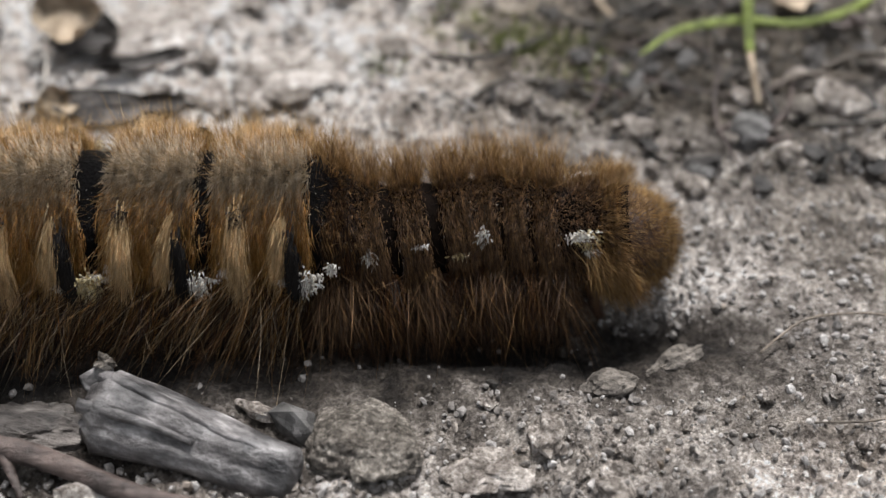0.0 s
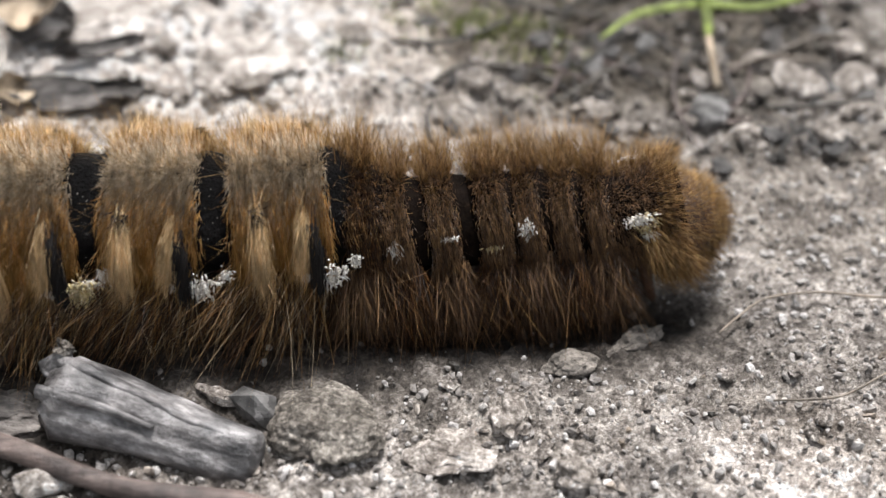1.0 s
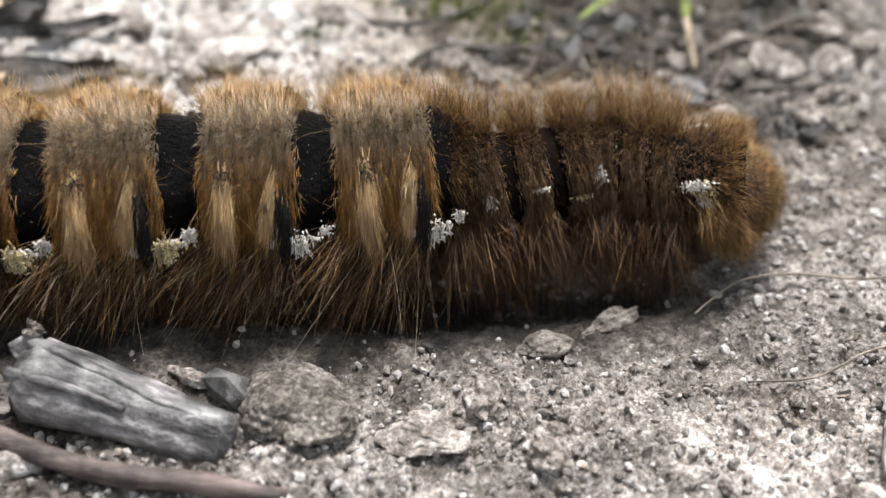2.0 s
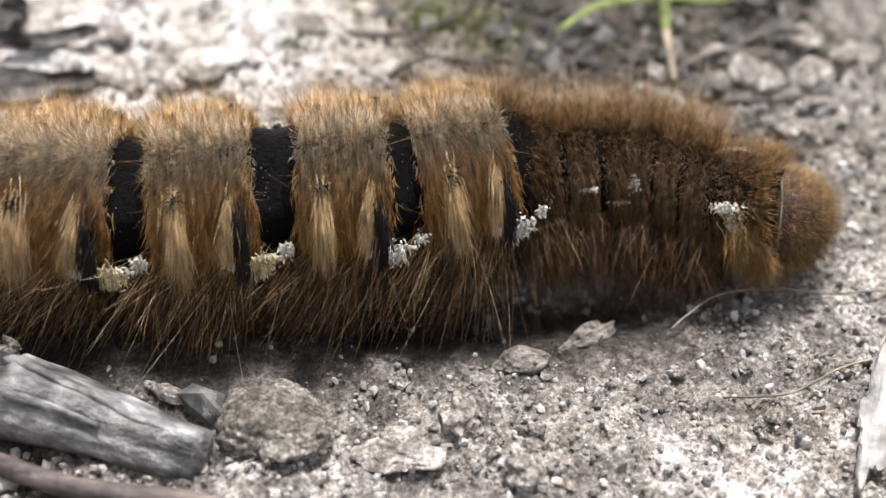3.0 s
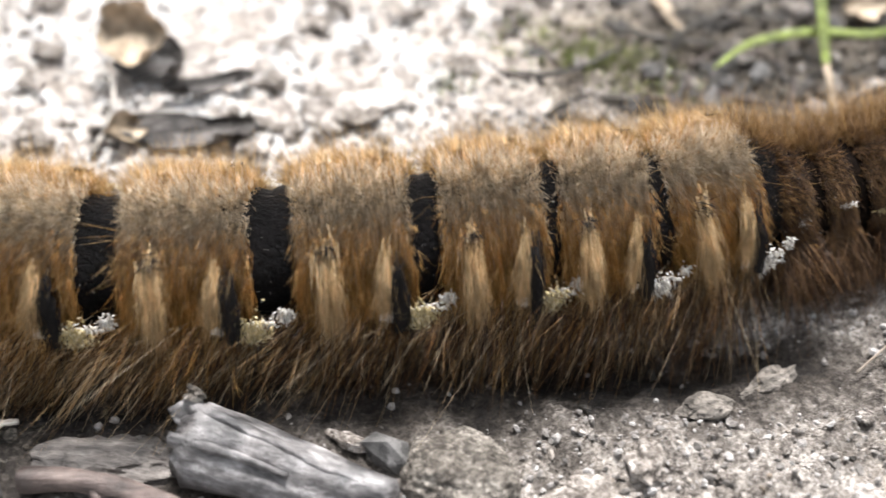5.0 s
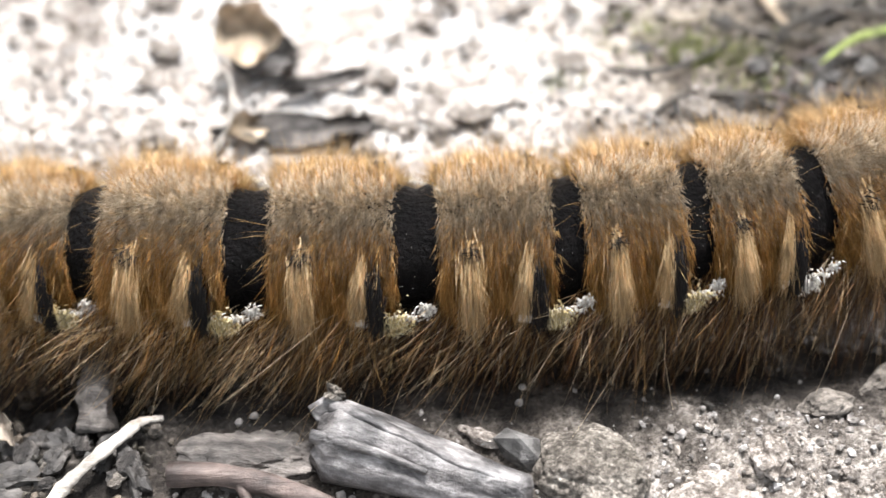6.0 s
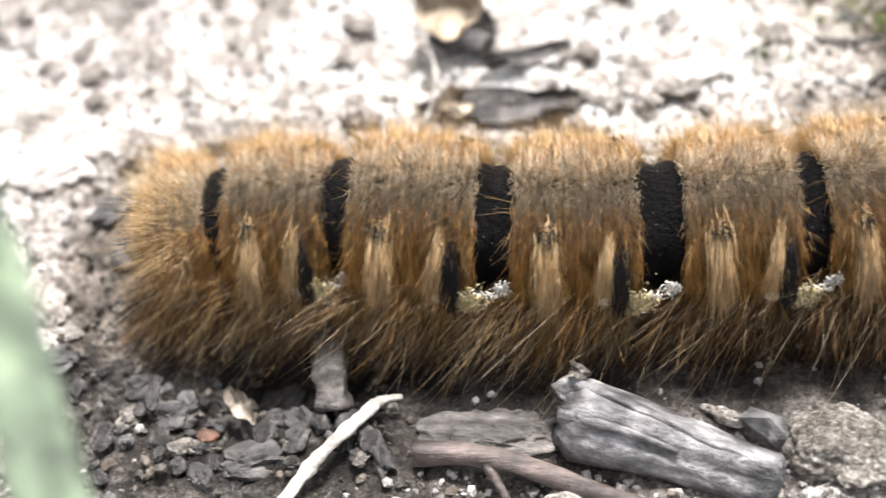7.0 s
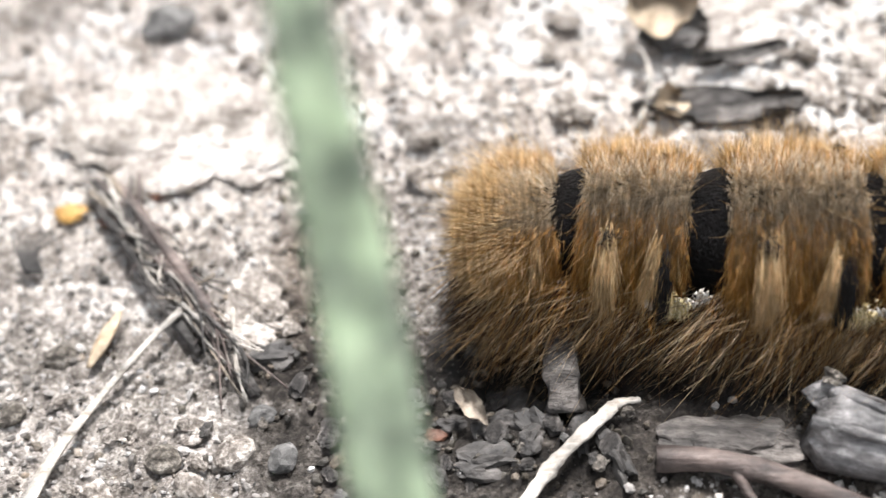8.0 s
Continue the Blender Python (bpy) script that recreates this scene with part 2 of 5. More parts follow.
# fringe brown darkened further: shade under the body is in its colour
FUR_FRINGE_SHADED = hair_material("shaded_brown_fringe_fur", [(0.0, (0.016, 0.006, 0.002)), (0.68, (0.047, 0.019, 0.0058)), (0.90, (0.20, 0.088, 0.024)), (1.0, (0.55, 0.34, 0.14))], 0.35, 0.35)
FUR_BUFF = hair_material("buff_fur", [(0.0, (0.48, 0.31, 0.14)), (0.5, (0.68, 0.49, 0.26)), (1.0, (0.84, 0.69, 0.45))], 0.35, 0.4)
FUR_DARK = hair_material("dark_chestnut_fur", [(0.0, (0.036, 0.019, 0.011)), (0.5, (0.125, 0.069, 0.035)), (1.0, (0.37, 0.22, 0.105))], 0.3, 0.4)
FUR_RUST = hair_material("rust_fur", [(0.0, (0.14, 0.07, 0.02)), (0.5, (0.29, 0.165, 0.057)), (1.0, (0.52, 0.36, 0.16))], 0.45, 0.4)
FUR_WHITE = hair_material("white_scale_hair", [(0.0, (0.60, 0.56, 0.48)), (0.5, (0.80, 0.78, 0.74)), (1.0, (0.88, 0.87, 0.85))], 0.2, 0.5)
FUR_YELLOW = hair_material("yellow_scale_hair", [(0.0, (0.52, 0.41, 0.18)), (0.6, (0.69, 0.58, 0.33)), (1.0, (0.81, 0.75, 0.58))], 0.2, 0.5)
FUR_CREST = hair_material("tan_crest_fur", [(0.0, (0.25, 0.142, 0.043)), (0.5, (0.44, 0.282, 0.107)), (1.0, (0.66, 0.495, 0.265))], 0.45, 0.4)
FUR_PALE = hair_material("pale_guard_hair", [(0.0, (0.36, 0.22, 0.095)), (0.5, (0.58, 0.42, 0.23)), (1.0, (0.78, 0.66, 0.47))], 0.3, 0.35)
FUR_BLACK = hair_material("black_hair", [(0.0, (0.006, 0.005, 0.005)), (1.0, (0.016, 0.012, 0.01))], 0.1, 0.8)


# ---- mesh helpers, all in millimetres ----
def mesh_of(name, verts, faces, smooth=True):
    me = bpy.data.meshes.new(name)
    me.from_pydata([tuple(float(c) * MM for c in v) for v in verts], [], [tuple(int(i) for i in f) for f in faces])
    me.polygons.foreach_set("use_smooth", [smooth] * len(me.polygons))
    me.update()
    return me


def part(name, me, mat, parent=None, label=""):
    ob = new(name, me)
    if mat and not me.materials:
        me.materials.append(mat)
    ob.parent = parent
    if label:
        ob["label"] = label
    return ob


def thing(name, me, mat, label, category, group="", kind="", at=None):
    ob = part(name, me, mat)
    if at:
        x, y, z, *turn = at
        ob.matrix_basis = pose(x * MM, y * MM, z * MM, *turn)
    return tagged(ob, label, category, group, kind)


def unit(a):
    return a / np.maximum(np.linalg.norm(a, axis=-1, keepdims=True), 1e-9)


def hairs(name, root, way, length, radius, bend, rings=3):
    """Tapered three-sided hairs from roots, along way, bending by the vector bend (per hair) towards their tips."""
    n = len(root)
    way, length, radius = unit(np.asarray(way, float)), np.asarray(length, float).reshape(-1, 1), np.broadcast_to(radius, (n,)).reshape(-1, 1)
    side = unit(np.cross(way, np.random.normal(size=(n, 3))))
    other = np.cross(way, side)
    stacks = []
    for k in range(rings):
        s = k / rings
        c = root + way * length * s + bend * length * s * s
        r = radius * (1 - 0.55 * s)
        for q in range(3):
            a = 2 * math.pi * q / 3
            stacks.append(c + (side * math.cos(a) + other * math.sin(a)) * r)
    stacks.append(root + way * length + bend * length)
    per = 3 * rings + 1
    verts = np.stack(stacks, 1).reshape(-1, 3) * MM
    tris = []
    for k in range(rings - 1):
        for q in range(3):
            a, b = 3 * k + q, 3 * k + (q + 1) % 3
            tris += [(a, b, b + 3), (a, b + 3, a + 3)]
    k = rings - 1
    tris += [(3 * k + q, 3 * k + (q + 1) % 3, 3 * rings) for q in range(3)]
    tris = np.array(tris)
    idx = (np.arange(n)[:, None, None] * per + tris[None]).reshape(-1)
    m = len(idx) // 3
    me = bpy.data.meshes.new(name)
    me.vertices.add(len(verts))
    me.vertices.foreach_set("co", verts.reshape(-1))
    me.loops.add(len(idx))
    me.loops.foreach_set("vertex_index", idx.astype(np.int32))
    me.polygons.add(m)
    me.polygons.foreach_set("loop_start", np.arange(m, dtype=np.int32) * 3)
    me.polygons.foreach_set("use_smooth", np.ones(m, dtype=bool))
    me.update(calc_edges=True)
    return me


def tube(points, radii, sides=10, rough=0.0, seed=0.0, flat=1.0, grooves=0.0):
    """A closed tube along points, uneven by rough, with grooves along it."""
    pts = [Vector(p) for p in points]
    v, f = [], []
    up = Vector((0, 0, 1))
    for i, p in enumerate(pts):
        d = (pts[min(i + 1, len(pts) - 1)] - pts[max(i - 1, 0)]).normalized()
        s = d.cross(up)
        s = s.normalized() if s.length > 1e-4 else Vector((1, 0, 0))
        u = s.cross(d)
        for k in range(sides):
            a = 2 * math.pi * k / sides
            o = s * math.cos(a) + u * math.sin(a) * flat
            r = radii[i] * (1 + rough * noise.noise(Vector((p.x * 0.5 + seed, p.y * 0.5 + k * 0.0, seed)) + o * 1.7) + rough * 0.45 * noise.noise(p * 1.6 + o * 3.5) + grooves * math.sin(a * 5 + 1.3 * noise.noise(p * 0.25 + Vector((seed, 0, 0)))))
            v.append(p + o * r)
    for i in range(len(pts) - 1):
        for k in range(sides):
            a, b = i * sides + k, i * sides + (k + 1) % sides
            f.append((a, b, b + sides, a + sides))
    f.append(tuple(reversed(range(sides))))
    f.append(tuple(range((len(pts) - 1) * sides, len(pts) * sides)))
    return v, f


def curve_points(ctrl, n):
    """Catmull-Rom through the control points."""
    c = [Vector(p) for p in ctrl]
    c = [c[0] * 2 - c[1]] + c + [c[-1] * 2 - c[-2]]
    out = []
    for i in range(n):
        s = i / (n - 1) * (len(c) - 3)
        k = min(int(s), len(c) - 4)
        t = s - k
        p0, p1, p2, p3 = c[k:k + 4]
        out.append(0.5 * ((2 * p1) + (p2 - p0) * t + (2 * p0 - 5 * p1 + 4 * p2 - p3) * t * t + (3 * p1 - p0 - 3 * p2 + p3) * t ** 3))
    return out


def stalk(ctrl, r0, r1, n=16, sides=8, rough=0.15, seed=0.0, flat=1.0, grooves=0.0):
    pts = curve_points(ctrl, n)
    return tube(pts, [r0 + (r1 - r0) * i / (n - 1) for i in range(n)], sides, rough, seed, flat, grooves)


def blade(ctrl, widths, across, fold=0.25, thick=0.06, n=24):
    """A grass blade: a folded strip with thickness, its width along across."""
    pts = curve_points(ctrl, n)
    w = np.interp(np.linspace(0, 1, n), np.linspace(0, 1, len(widths)), widths)
    v, f = [], []
    for i, p in enumerate(pts):
        d = (pts[min(i + 1, n - 1)] - pts[max(i - 1, 0)]).normalized()
        s = Vector(across)
        s = (s - d * s.dot(d)).normalized()
        u = s.cross(d)
        for k in (-1, -0.5, 0, 0.5, 1):
            v.append(p + s * k * w[i] / 2 + u * abs(k) * fold * w[i] / 2)
        for k in (1, 0.5, 0, -0.5, -1):
            v.append(p + s * k * w[i] / 2 * 0.97 + u * (abs(k) * fold * w[i] / 2 - thick))
    for i in range(n - 1):
        for k in range(10):
            a, b = i * 10 + k, i * 10 + (k + 1) % 10
            f.append((a, b, b + 10, a + 10))
    f.append(tuple(reversed(range(10))))
    f.append(tuple(range((n - 1) * 10, n * 10)))
    return v, f


def weathered(length, r0, r1, seed, sides=64, n=90):
    """A weathered stick along x: flat facets, a long crack, torn ends."""
    v, f = [], []
    for i in range(n):
        q = i / (n - 1)
        x = length * q
        end = min(1.0, 0.62 + 5.5 * q, 0.3 + math.sqrt(max(0.0, (1 - q) * 14)))
        base = (r0 + (r1 - r0) * q ** 0.85) * end
        for k in range(sides):
            a = 2 * math.pi * k / sides
            o = Vector((x * 0.28 + seed, math.cos(a) * 1.6, math.sin(a) * 1.6))
            fine = Vector((x * 0.35, math.cos(a) * 7, math.sin(a) * 7 + seed))
            facet = 0.10 * math.cos(2 * a - 0.9) + 0.06 * math.cos(3 * a + 0.7 + 0.2 * x)
            split = math.exp(-((a - 0.95 - 0.10 * math.sin(x * 0.9)) / 0.07) ** 2) * max(0.0, math.sin((x - 1.2) / 6.0 * math.pi) if 1.2 < x < 7.2 else 0.0)
            r = base * (1 + facet + 0.16 * noise.noise(o) + 0.035 * noise.noise(fine) - 0.22 * split)
            torn = 0.7 * noise.noise(Vector((math.cos(a) * 2.4, math.sin(a) * 2.4, seed + 9))) * max(0.0, 1 - 9 * q)
            v.append((x + torn, math.cos(a) * r, math.sin(a) * r * 0.8))
    for i in range(n - 1):
        for k in range(sides):
            a, b = i * sides + k, i * sides + (k + 1) % sides
            f.append((a, a + sides, b + sides, b))
    f.append(tuple(range(sides)))
    f.append(tuple(reversed(range((n - 1) * sides, n * sides))))
    return v, f


def lump(size, seed, sub=2, rough=0.35, sharp=1.0):
    """An uneven stone; size is its half-axes."""
    bm = bmesh.new()
    bmesh.ops.create_icosphere(bm, subdivisions=sub, radius=1)
    o = Vector((seed * 3.1, seed * 1.7, seed * 0.9))
    for q in bm.verts:
        p = q.co.copy()
        d = 1 + rough * noise.noise(p * 1.1 * sharp + o) + rough * 0.45 * noise.noise(p * 2.9 * sharp + o) + rough * 0.25 * noise.noise(p * 7.0 + o)
        q.co = Vector((p.x * size[0], p.y * size[1], p.z * size[2])) * d
    v, f = [q.co.copy() for q in bm.verts], [[q.index for q in g.verts] for g in bm.faces]
    bm.free()
    return v, f


def scrap(lx, ly, seed, curl=0.3, thick=0.12, nx=16, ny=10, tatter=0.3):
    """A curled bit of leaf or bark with an uneven rim and thickness."""
    v, f = [], []
    for side in (0, 1):
        for i in range(nx):
            for j in range(ny):
                a, b = i / (nx - 1) * 2 - 1, j / (ny - 1) * 2 - 1
                e = 1 + tatter * noise.noise(Vector((a * 1.6, b * 1.6, seed))) + 0.4 * tatter * noise.noise(Vector((a * 5, b * 5, seed)))
                k = math.sqrt(max(0.0, 1 - 0.55 * b * b))
                x, y = a * lx * e * k, b * ly * e * math.sqrt(max(0.05, 1 - 0.55 * a * a))
                z = curl * (b * b * ly + 0.4 * a * a * lx) + 0.35 * ly * curl * noise.noise(Vector((a * 2.2, b * 2.2, seed + 5))) - side * thick
                v.append((x, y, z))
    n = nx * ny
    for i in range(nx - 1):
        for j in range(ny - 1):
            a = i * ny + j
            f.append((a, a + ny, a + ny + 1, a + 1))
            f.append((n + a, n + a + 1, n + a + ny + 1, n + a + ny))
    rim = [i * ny for i in range(nx)] + [(nx - 1) * ny + j for j in range(1, ny)] + [i * ny + ny - 1 for i in range(nx - 2, -1, -1)] + [j for j in range(ny - 2, 0, -1)]
    for p, q in zip(rim, rim[1:] + rim[:1]):
        f.append((p, p + n, q + n, q)[::-1])
    return v, f


# ---- ground ----
HOLLOWS = ((10.5, -5.7, 6.0, 1.6, 1.5), (0.5, -6.4, 8.0, 1.9, 1.4), (-32.8, -8.7, 3.0, 1.7, 2.4), (-36.2, -11.0, 2.0, 1.2, 1.1), (-12, -6.2, 9, 1.5, 0.7), (-27.5, -7.6, 5, 1.7, 1.3))


def ground_height(x, y):
    p = Vector((x, y, 0))
    far = max(0.0, math.hypot(x + 15, y) - 75)
    h = 0.55 * noise.noise(p * 0.11) + 0.42 * noise.noise(p * 0.31 + Vector((7, 3, 0)))
    h += 0.62 * abs(noise.noise(p * 0.55 + Vector((1, 9, 0)))) + 0.46 * abs(noise.noise(p * 1.2)) + 0.24 * abs(noise.noise(p * 2.4)) + 0.14 * noise.noise(p * 4.3)
    # the caterpillar's lane is a little lower and smoother
    lane = math.exp(-((y + 1.5) / 4.5) ** 2)
    h = h * (1 - 0.6 * lane) - 0.25 * lane - 0.2
    # hollows along the near edge of the lane
    for cx, cy, rx, ry, depth in HOLLOWS:
        h -= depth * math.exp(-((x - cx) / rx) ** 2 - ((y - cy) / ry) ** 2)
    return h + min(far, 400.0) * 0.02 * noise.noise(p * 0.02)


def axis_steps(lo, hi, step, reach):
    core = list(np.arange(lo, hi + step / 2, step))
    out, s, a = [], step, hi
    while a < reach:
        s *= 1.35
        a += s
        out.append(a)
    back = [lo + hi - q for q in out]
    return back[::-1] + core + out


def build_ground():
    xs, ys = axis_steps(-70, 36, 0.225, 60000), axis_steps(-22, 32, 0.225, 60000)
    v = [(x, y, ground_height(x, y)) for x in xs for y in ys]
    m = len(ys)
    f = [(i * m + j, (i + 1) * m + j, (i + 1) * m + j + 1, i * m + j + 1) for i in range(len(xs) - 1) for j in range(m - 1)]
    thing("ground", mesh_of("ground", v, f), SOIL, "pale grey sandy soil with crumbs, dark humus and painted shade", "ground", kind="structure")


def build_grains():
    """Loose sand grains and crumbs on the soil, too many to count."""
    rng = np.random.default_rng(5)
    shapes = []
    for s in range(6):
        v, f = lump((1, 0.9, 0.8), s + 11.0, 1, 0.6)
        shapes.append((np.array([tuple(p) for p in v]), np.array(f)))
    for name, count, lo, hi, mat, label, where in (
            ("sand_grains", 19000, 0.05, 0.32, GRAINS, "loose pale sand grains lying on the soil", 0),
            ("dark_crumbs", 2600, 0.07, 0.4, LITTER, "dark humus crumbs scattered over the soil", 1)):
        vs, fs, base = [], [], 0
        made = 0
        while made < count:
            x, y = rng.uniform(-69, 33), rng.uniform(-20, 27)
            if where and rng.random() < 0.9:
                cx, cy, rx, ry, _ = SOIL_AND_SHADE_PATCHES[(0, 0, 0, 1, 1, 2)[rng.integers(6)]]
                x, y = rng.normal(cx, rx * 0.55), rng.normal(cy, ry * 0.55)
            if not where and rng.random() < 0.92 and any(((x - q[0]) / q[2]) ** 2 + ((y - q[1]) / q[3]) ** 2 < 0.8 for q in SOIL_AND_SHADE_PATCHES[:3]):
                continue
            # pale grains thinned mainly to keep the painted shade strip dark
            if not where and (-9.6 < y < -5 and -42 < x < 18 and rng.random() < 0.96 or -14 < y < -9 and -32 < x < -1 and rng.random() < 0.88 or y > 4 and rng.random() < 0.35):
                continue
            v, f = shapes[rng.integers(6)]
            r = lo + (hi - lo) * rng.random() ** 3.2
            w = (v * rng.uniform(0.55, 1.3, 3) * r) @ np.linalg.qr(rng.normal(size=(3, 3)))[0].T
            vs.append(w + (x, y, ground_height(x, y) + r * 0.25))
            fs.append(f + base)
            base += len(v)
            made += 1
        thing(name, mesh_of(name, np.concatenate(vs), np.concatenate(fs), False), mat, label, "grains", kind="stuff")


def settle(x, y, up=0.0):
    return ground_height(x, y) + up


def build_clods():
    """Crumbs of soil and small stones that stand out singly."""
    kinds = [mesh_of("clod", *lump((1.0, 0.85, 0.68), 20.0 + s, 3, 0.7), False) for s in range(7)]
    for me in kinds:
        me.materials.append(CLOD)
    rng = random.Random(8)
    spots = []
    while len(spots) < 210:
        x, y = rng.uniform(-68, 32), rng.uniform(-19, 26)
        if -4.5 < y < 3.5 and x > -62 or (-30 < x < 2 and -17 < y < -7) or (-9.8 < y < -4) or any(((x - q[0]) / q[2]) ** 2 + ((y - q[1]) / q[3]) ** 2 < 0.9 for q in SOIL_AND_SHADE_PATCHES[1:3]):
            continue
        spots.append((x, y, 0.4 + 0.75 * rng.random() ** 2.5))
    for k, (x, y, r) in enumerate(spots):
        ob = new("clod", kinds[k % 7])
        ob.matrix_basis = pose(x * MM, y * MM, settle(x, y, r * 0.3) * MM, 0, 0, rng.uniform(0, 360)) @ Matrix.Diagonal((r, r, r * 0.9, 1))
        tagged(ob, "small rough crumb of pale grey soil", "clod", "soil crumbs")


def build_litter():
    def stone(name, x, y, size, seed, mat, label, cat="stone", rz=0.0, sub=3, rough=0.35, sink=0.35):
        thing(name, mesh_of(name, *lump(size, seed, sub, rough), False), mat, label, cat, at=(x, y, settle(x, y, size[2] * (1 - 2 * sink)), 0, 0, rz))

    stone("brown_stone", -4.0, -13.3, (2.6, 2.2, 1.35), 3.0, SANDSTONE, "rough grey-brown sandy stone beside the broken twig", rz=-20, sub=5, rough=0.32)
    stone("dark_pebble", -7.6, -12.1, (1.6, 0.8, 1.0), 5.2, DARK_STONE, "angular dark grey pebble beside the broken twig", rz=-38, sub=1, rough=0.7, sink=0.45)
    stone("pale_chip", -9.4, -11.3, (1.3, 0.45, 0.5), 27.0, CLOD, "pale elongated chip of stone beside the twig", rz=-25, sub=3, rough=0.5)
    stone("pale_clod", 2.3, -14.6, (1.9, 1.3, 0.6), 6.1, CLOD, "pale crumbly lump of sandy soil", "clod", 10, 4, 0.7)
    # lump added to give the white of overexposed sand; no single clod lies here
    stone("pale_clod", -54.0, 9.3, (7.8, 4.4, 0.8), 7.7, PALE_CLOD, "large flat pale lump added for overexposed sand", "clod", -8, 5, 0.75, 0.4)
    stone("pale_clod", -47.5, -4.2, (2.4, 1.5, 0.7), 8.6, CLOD, "pale lump of soil beside the dead plant", "clod", -30, 4, 0.7)
    stone("pale_clod", -17.6, -15.9, (1.4, 1.0, 0.7), 4.4, PALE_CLOD, "pale crumb of soil under the root", "clod", 15)
    stone("pale_clod", -19.5, 18.5, (3.6, 2.4, 0.7), 2.9, PALE_CLOD, "broad pale lump of soil near the curled leaf", "clod", 12, 4, 0.6)
    stone("pale_clod", -10.0, 14.5, (3.6, 2.2, 0.5), 12.9, PALE_CLOD, "broad pale flat lump of soil", "clod", 0, 4, 0.6)
    stone("dark_stone", 18.6, 9.1, (1.5, 1.3, 0.9), 14.4, DARK_STONE, "rounded dark brown stone in the humus", rz=20)
    stone("grey_stone", 24.9, 11.6, (1.7, 1.2, 0.8), 15.1, CLOD, "smooth grey stone in the humus", rz=-15, rough=0.2)
    stone("grey_stone", 28.5, 12.3, (1.6, 1.2, 0.8), 16.9, CLOD, "smooth grey stone in the humus", rz=25, rough=0.2)
    stone("grey_stone", -57.0, 19.4, (1.9, 1.5, 0.9), 17.0, DARK_STONE, "dark grey stone on pale soil", rz=10)
    stone("grey_stone", -51.0, 15.8, (1.0, 0.8, 0.7), 18.0, CLOD, "small grey stone on pale soil", rz=10)
    stone("yellow_pebble", -58.2, -7.2, (0.9, 0.75, 0.6), 19.5, SANDSTONE, "yellowish rounded pebble on the sand", rz=0, sub=3)
    stone("red_bit", -36.9, -11.5, (0.75, 0.45, 0.35), 21.0, REDBIT, "small red-brown bit of bark", "debris", 10, 2)
    stone("orange_seed", -60.0, 2.9, (1.05, 0.65, 0.5), 22.0, SEED, "orange seed husk lying on the soil", "seed", 8, 2, 0.2)
    stone("brown_seed", -57.6, 2.6, (0.75, 0.5, 0.4), 23.0, REDBIT, "small brown seed husk beside a dead stem", "seed", 20, 2, 0.2)

    stone("pink_bit", -55.1, 4.4, (0.6, 0.45, 0.4), 24.0, REDBIT, "small pinkish brown husk on pale soil", "seed", 35, 2, 0.3)
    for k, (x, y, q) in enumerate(((-50.7, -13.8, 1.0), (-47.2, -13.1, 1.15), (-44.5, -13.4, 0.9), (-53.2, -12.4, 0.7), (-48.9, -15.4, 0.9), (-46.0, -10.9, 0.75), (-59.6, -11.2, 0.8))):
        stone("round_pebble", x, y, (q, q * 0.8, q * 0.65), 70.0 + k, (SANDSTONE, CLOD, DARK_STONE)[k % 3], "rounded grey-brown pebble on coarse sand", rz=40.0 * k, rough=0.25)
    sprig = tagged(new("dark_sprig"), "small dark dry sprig lying on pale sand", "plant")
    for k in range(7):
        ctrl = [(-61.6 + 0.15 * k, -1.6, 0.3), (-61.7 + 0.2 * (k - 3), -0.4, 0.8), (-61.6 + 0.42 * (k - 3), 0.5 + 0.25 * (k % 3), 0.9)]
        part("fibre", mesh_of("fibre", *stalk(ctrl, 0.14, 0.05, 12, 6, 0.3, k + 90.0)), DARKLEAF, sprig)
    # broken weathered twig, thicker at its splintered end, faceted and cracked along its grain
    twig = thing("broken_twig", mesh_of("broken_twig", *weathered(11.3, 2.1, 1.2, 3.0)), WOOD, "grey weathered broken twig with a splintered end", "twig", at=(-17.8, -11.4, 1.2, 8, 3, -19))
    part("splinter", mesh_of("splinter", *stalk([(-0.3, 0.9, 0.3), (0.0, 1.4, 0.9), (0.3, 1.6, 1.4)], 0.75, 0.3, 14, 10, 0.5, 2.0)), WOOD, twig)
    part("splinter", mesh_of("splinter", *stalk([(0.2, 1.2, 1.15), (3.0, 0.95, 1.3), (6.6, 0.5, 1.1), (9.8, 0.2, 0.85)], 0.42, 0.2, 34, 10, 0.4, 5.0)), WOOD, twig)
    part("splinter", mesh_of("splinter", *stalk([(-0.2, -0.6, 1.0), (3.0, -0.5, 1.35), (6.0, -0.6, 1.15)], 0.36, 0.15, 24, 9, 0.4, 8.0)), WOOD, twig)
    part("pale_knob", mesh_of("pale_knob", *lump((0.5, 0.3, 0.3), 52.0, 3, 1.1), False), SANDSTONE, twig, "pale frayed knob").location = (0.15 * MM, 1.75 * MM, 1.5 * MM)
    thing("bark_slab", mesh_of("bark_slab", *lump((3.7, 1.7, 0.8), 31.0, 5, 0.4), False), SLAB, "grey slab of weathered bark half sunk in soil", "bark", at=(-21.4, -12.0, settle(-21.4, -12.0, 0.1), 0, 0, -6))
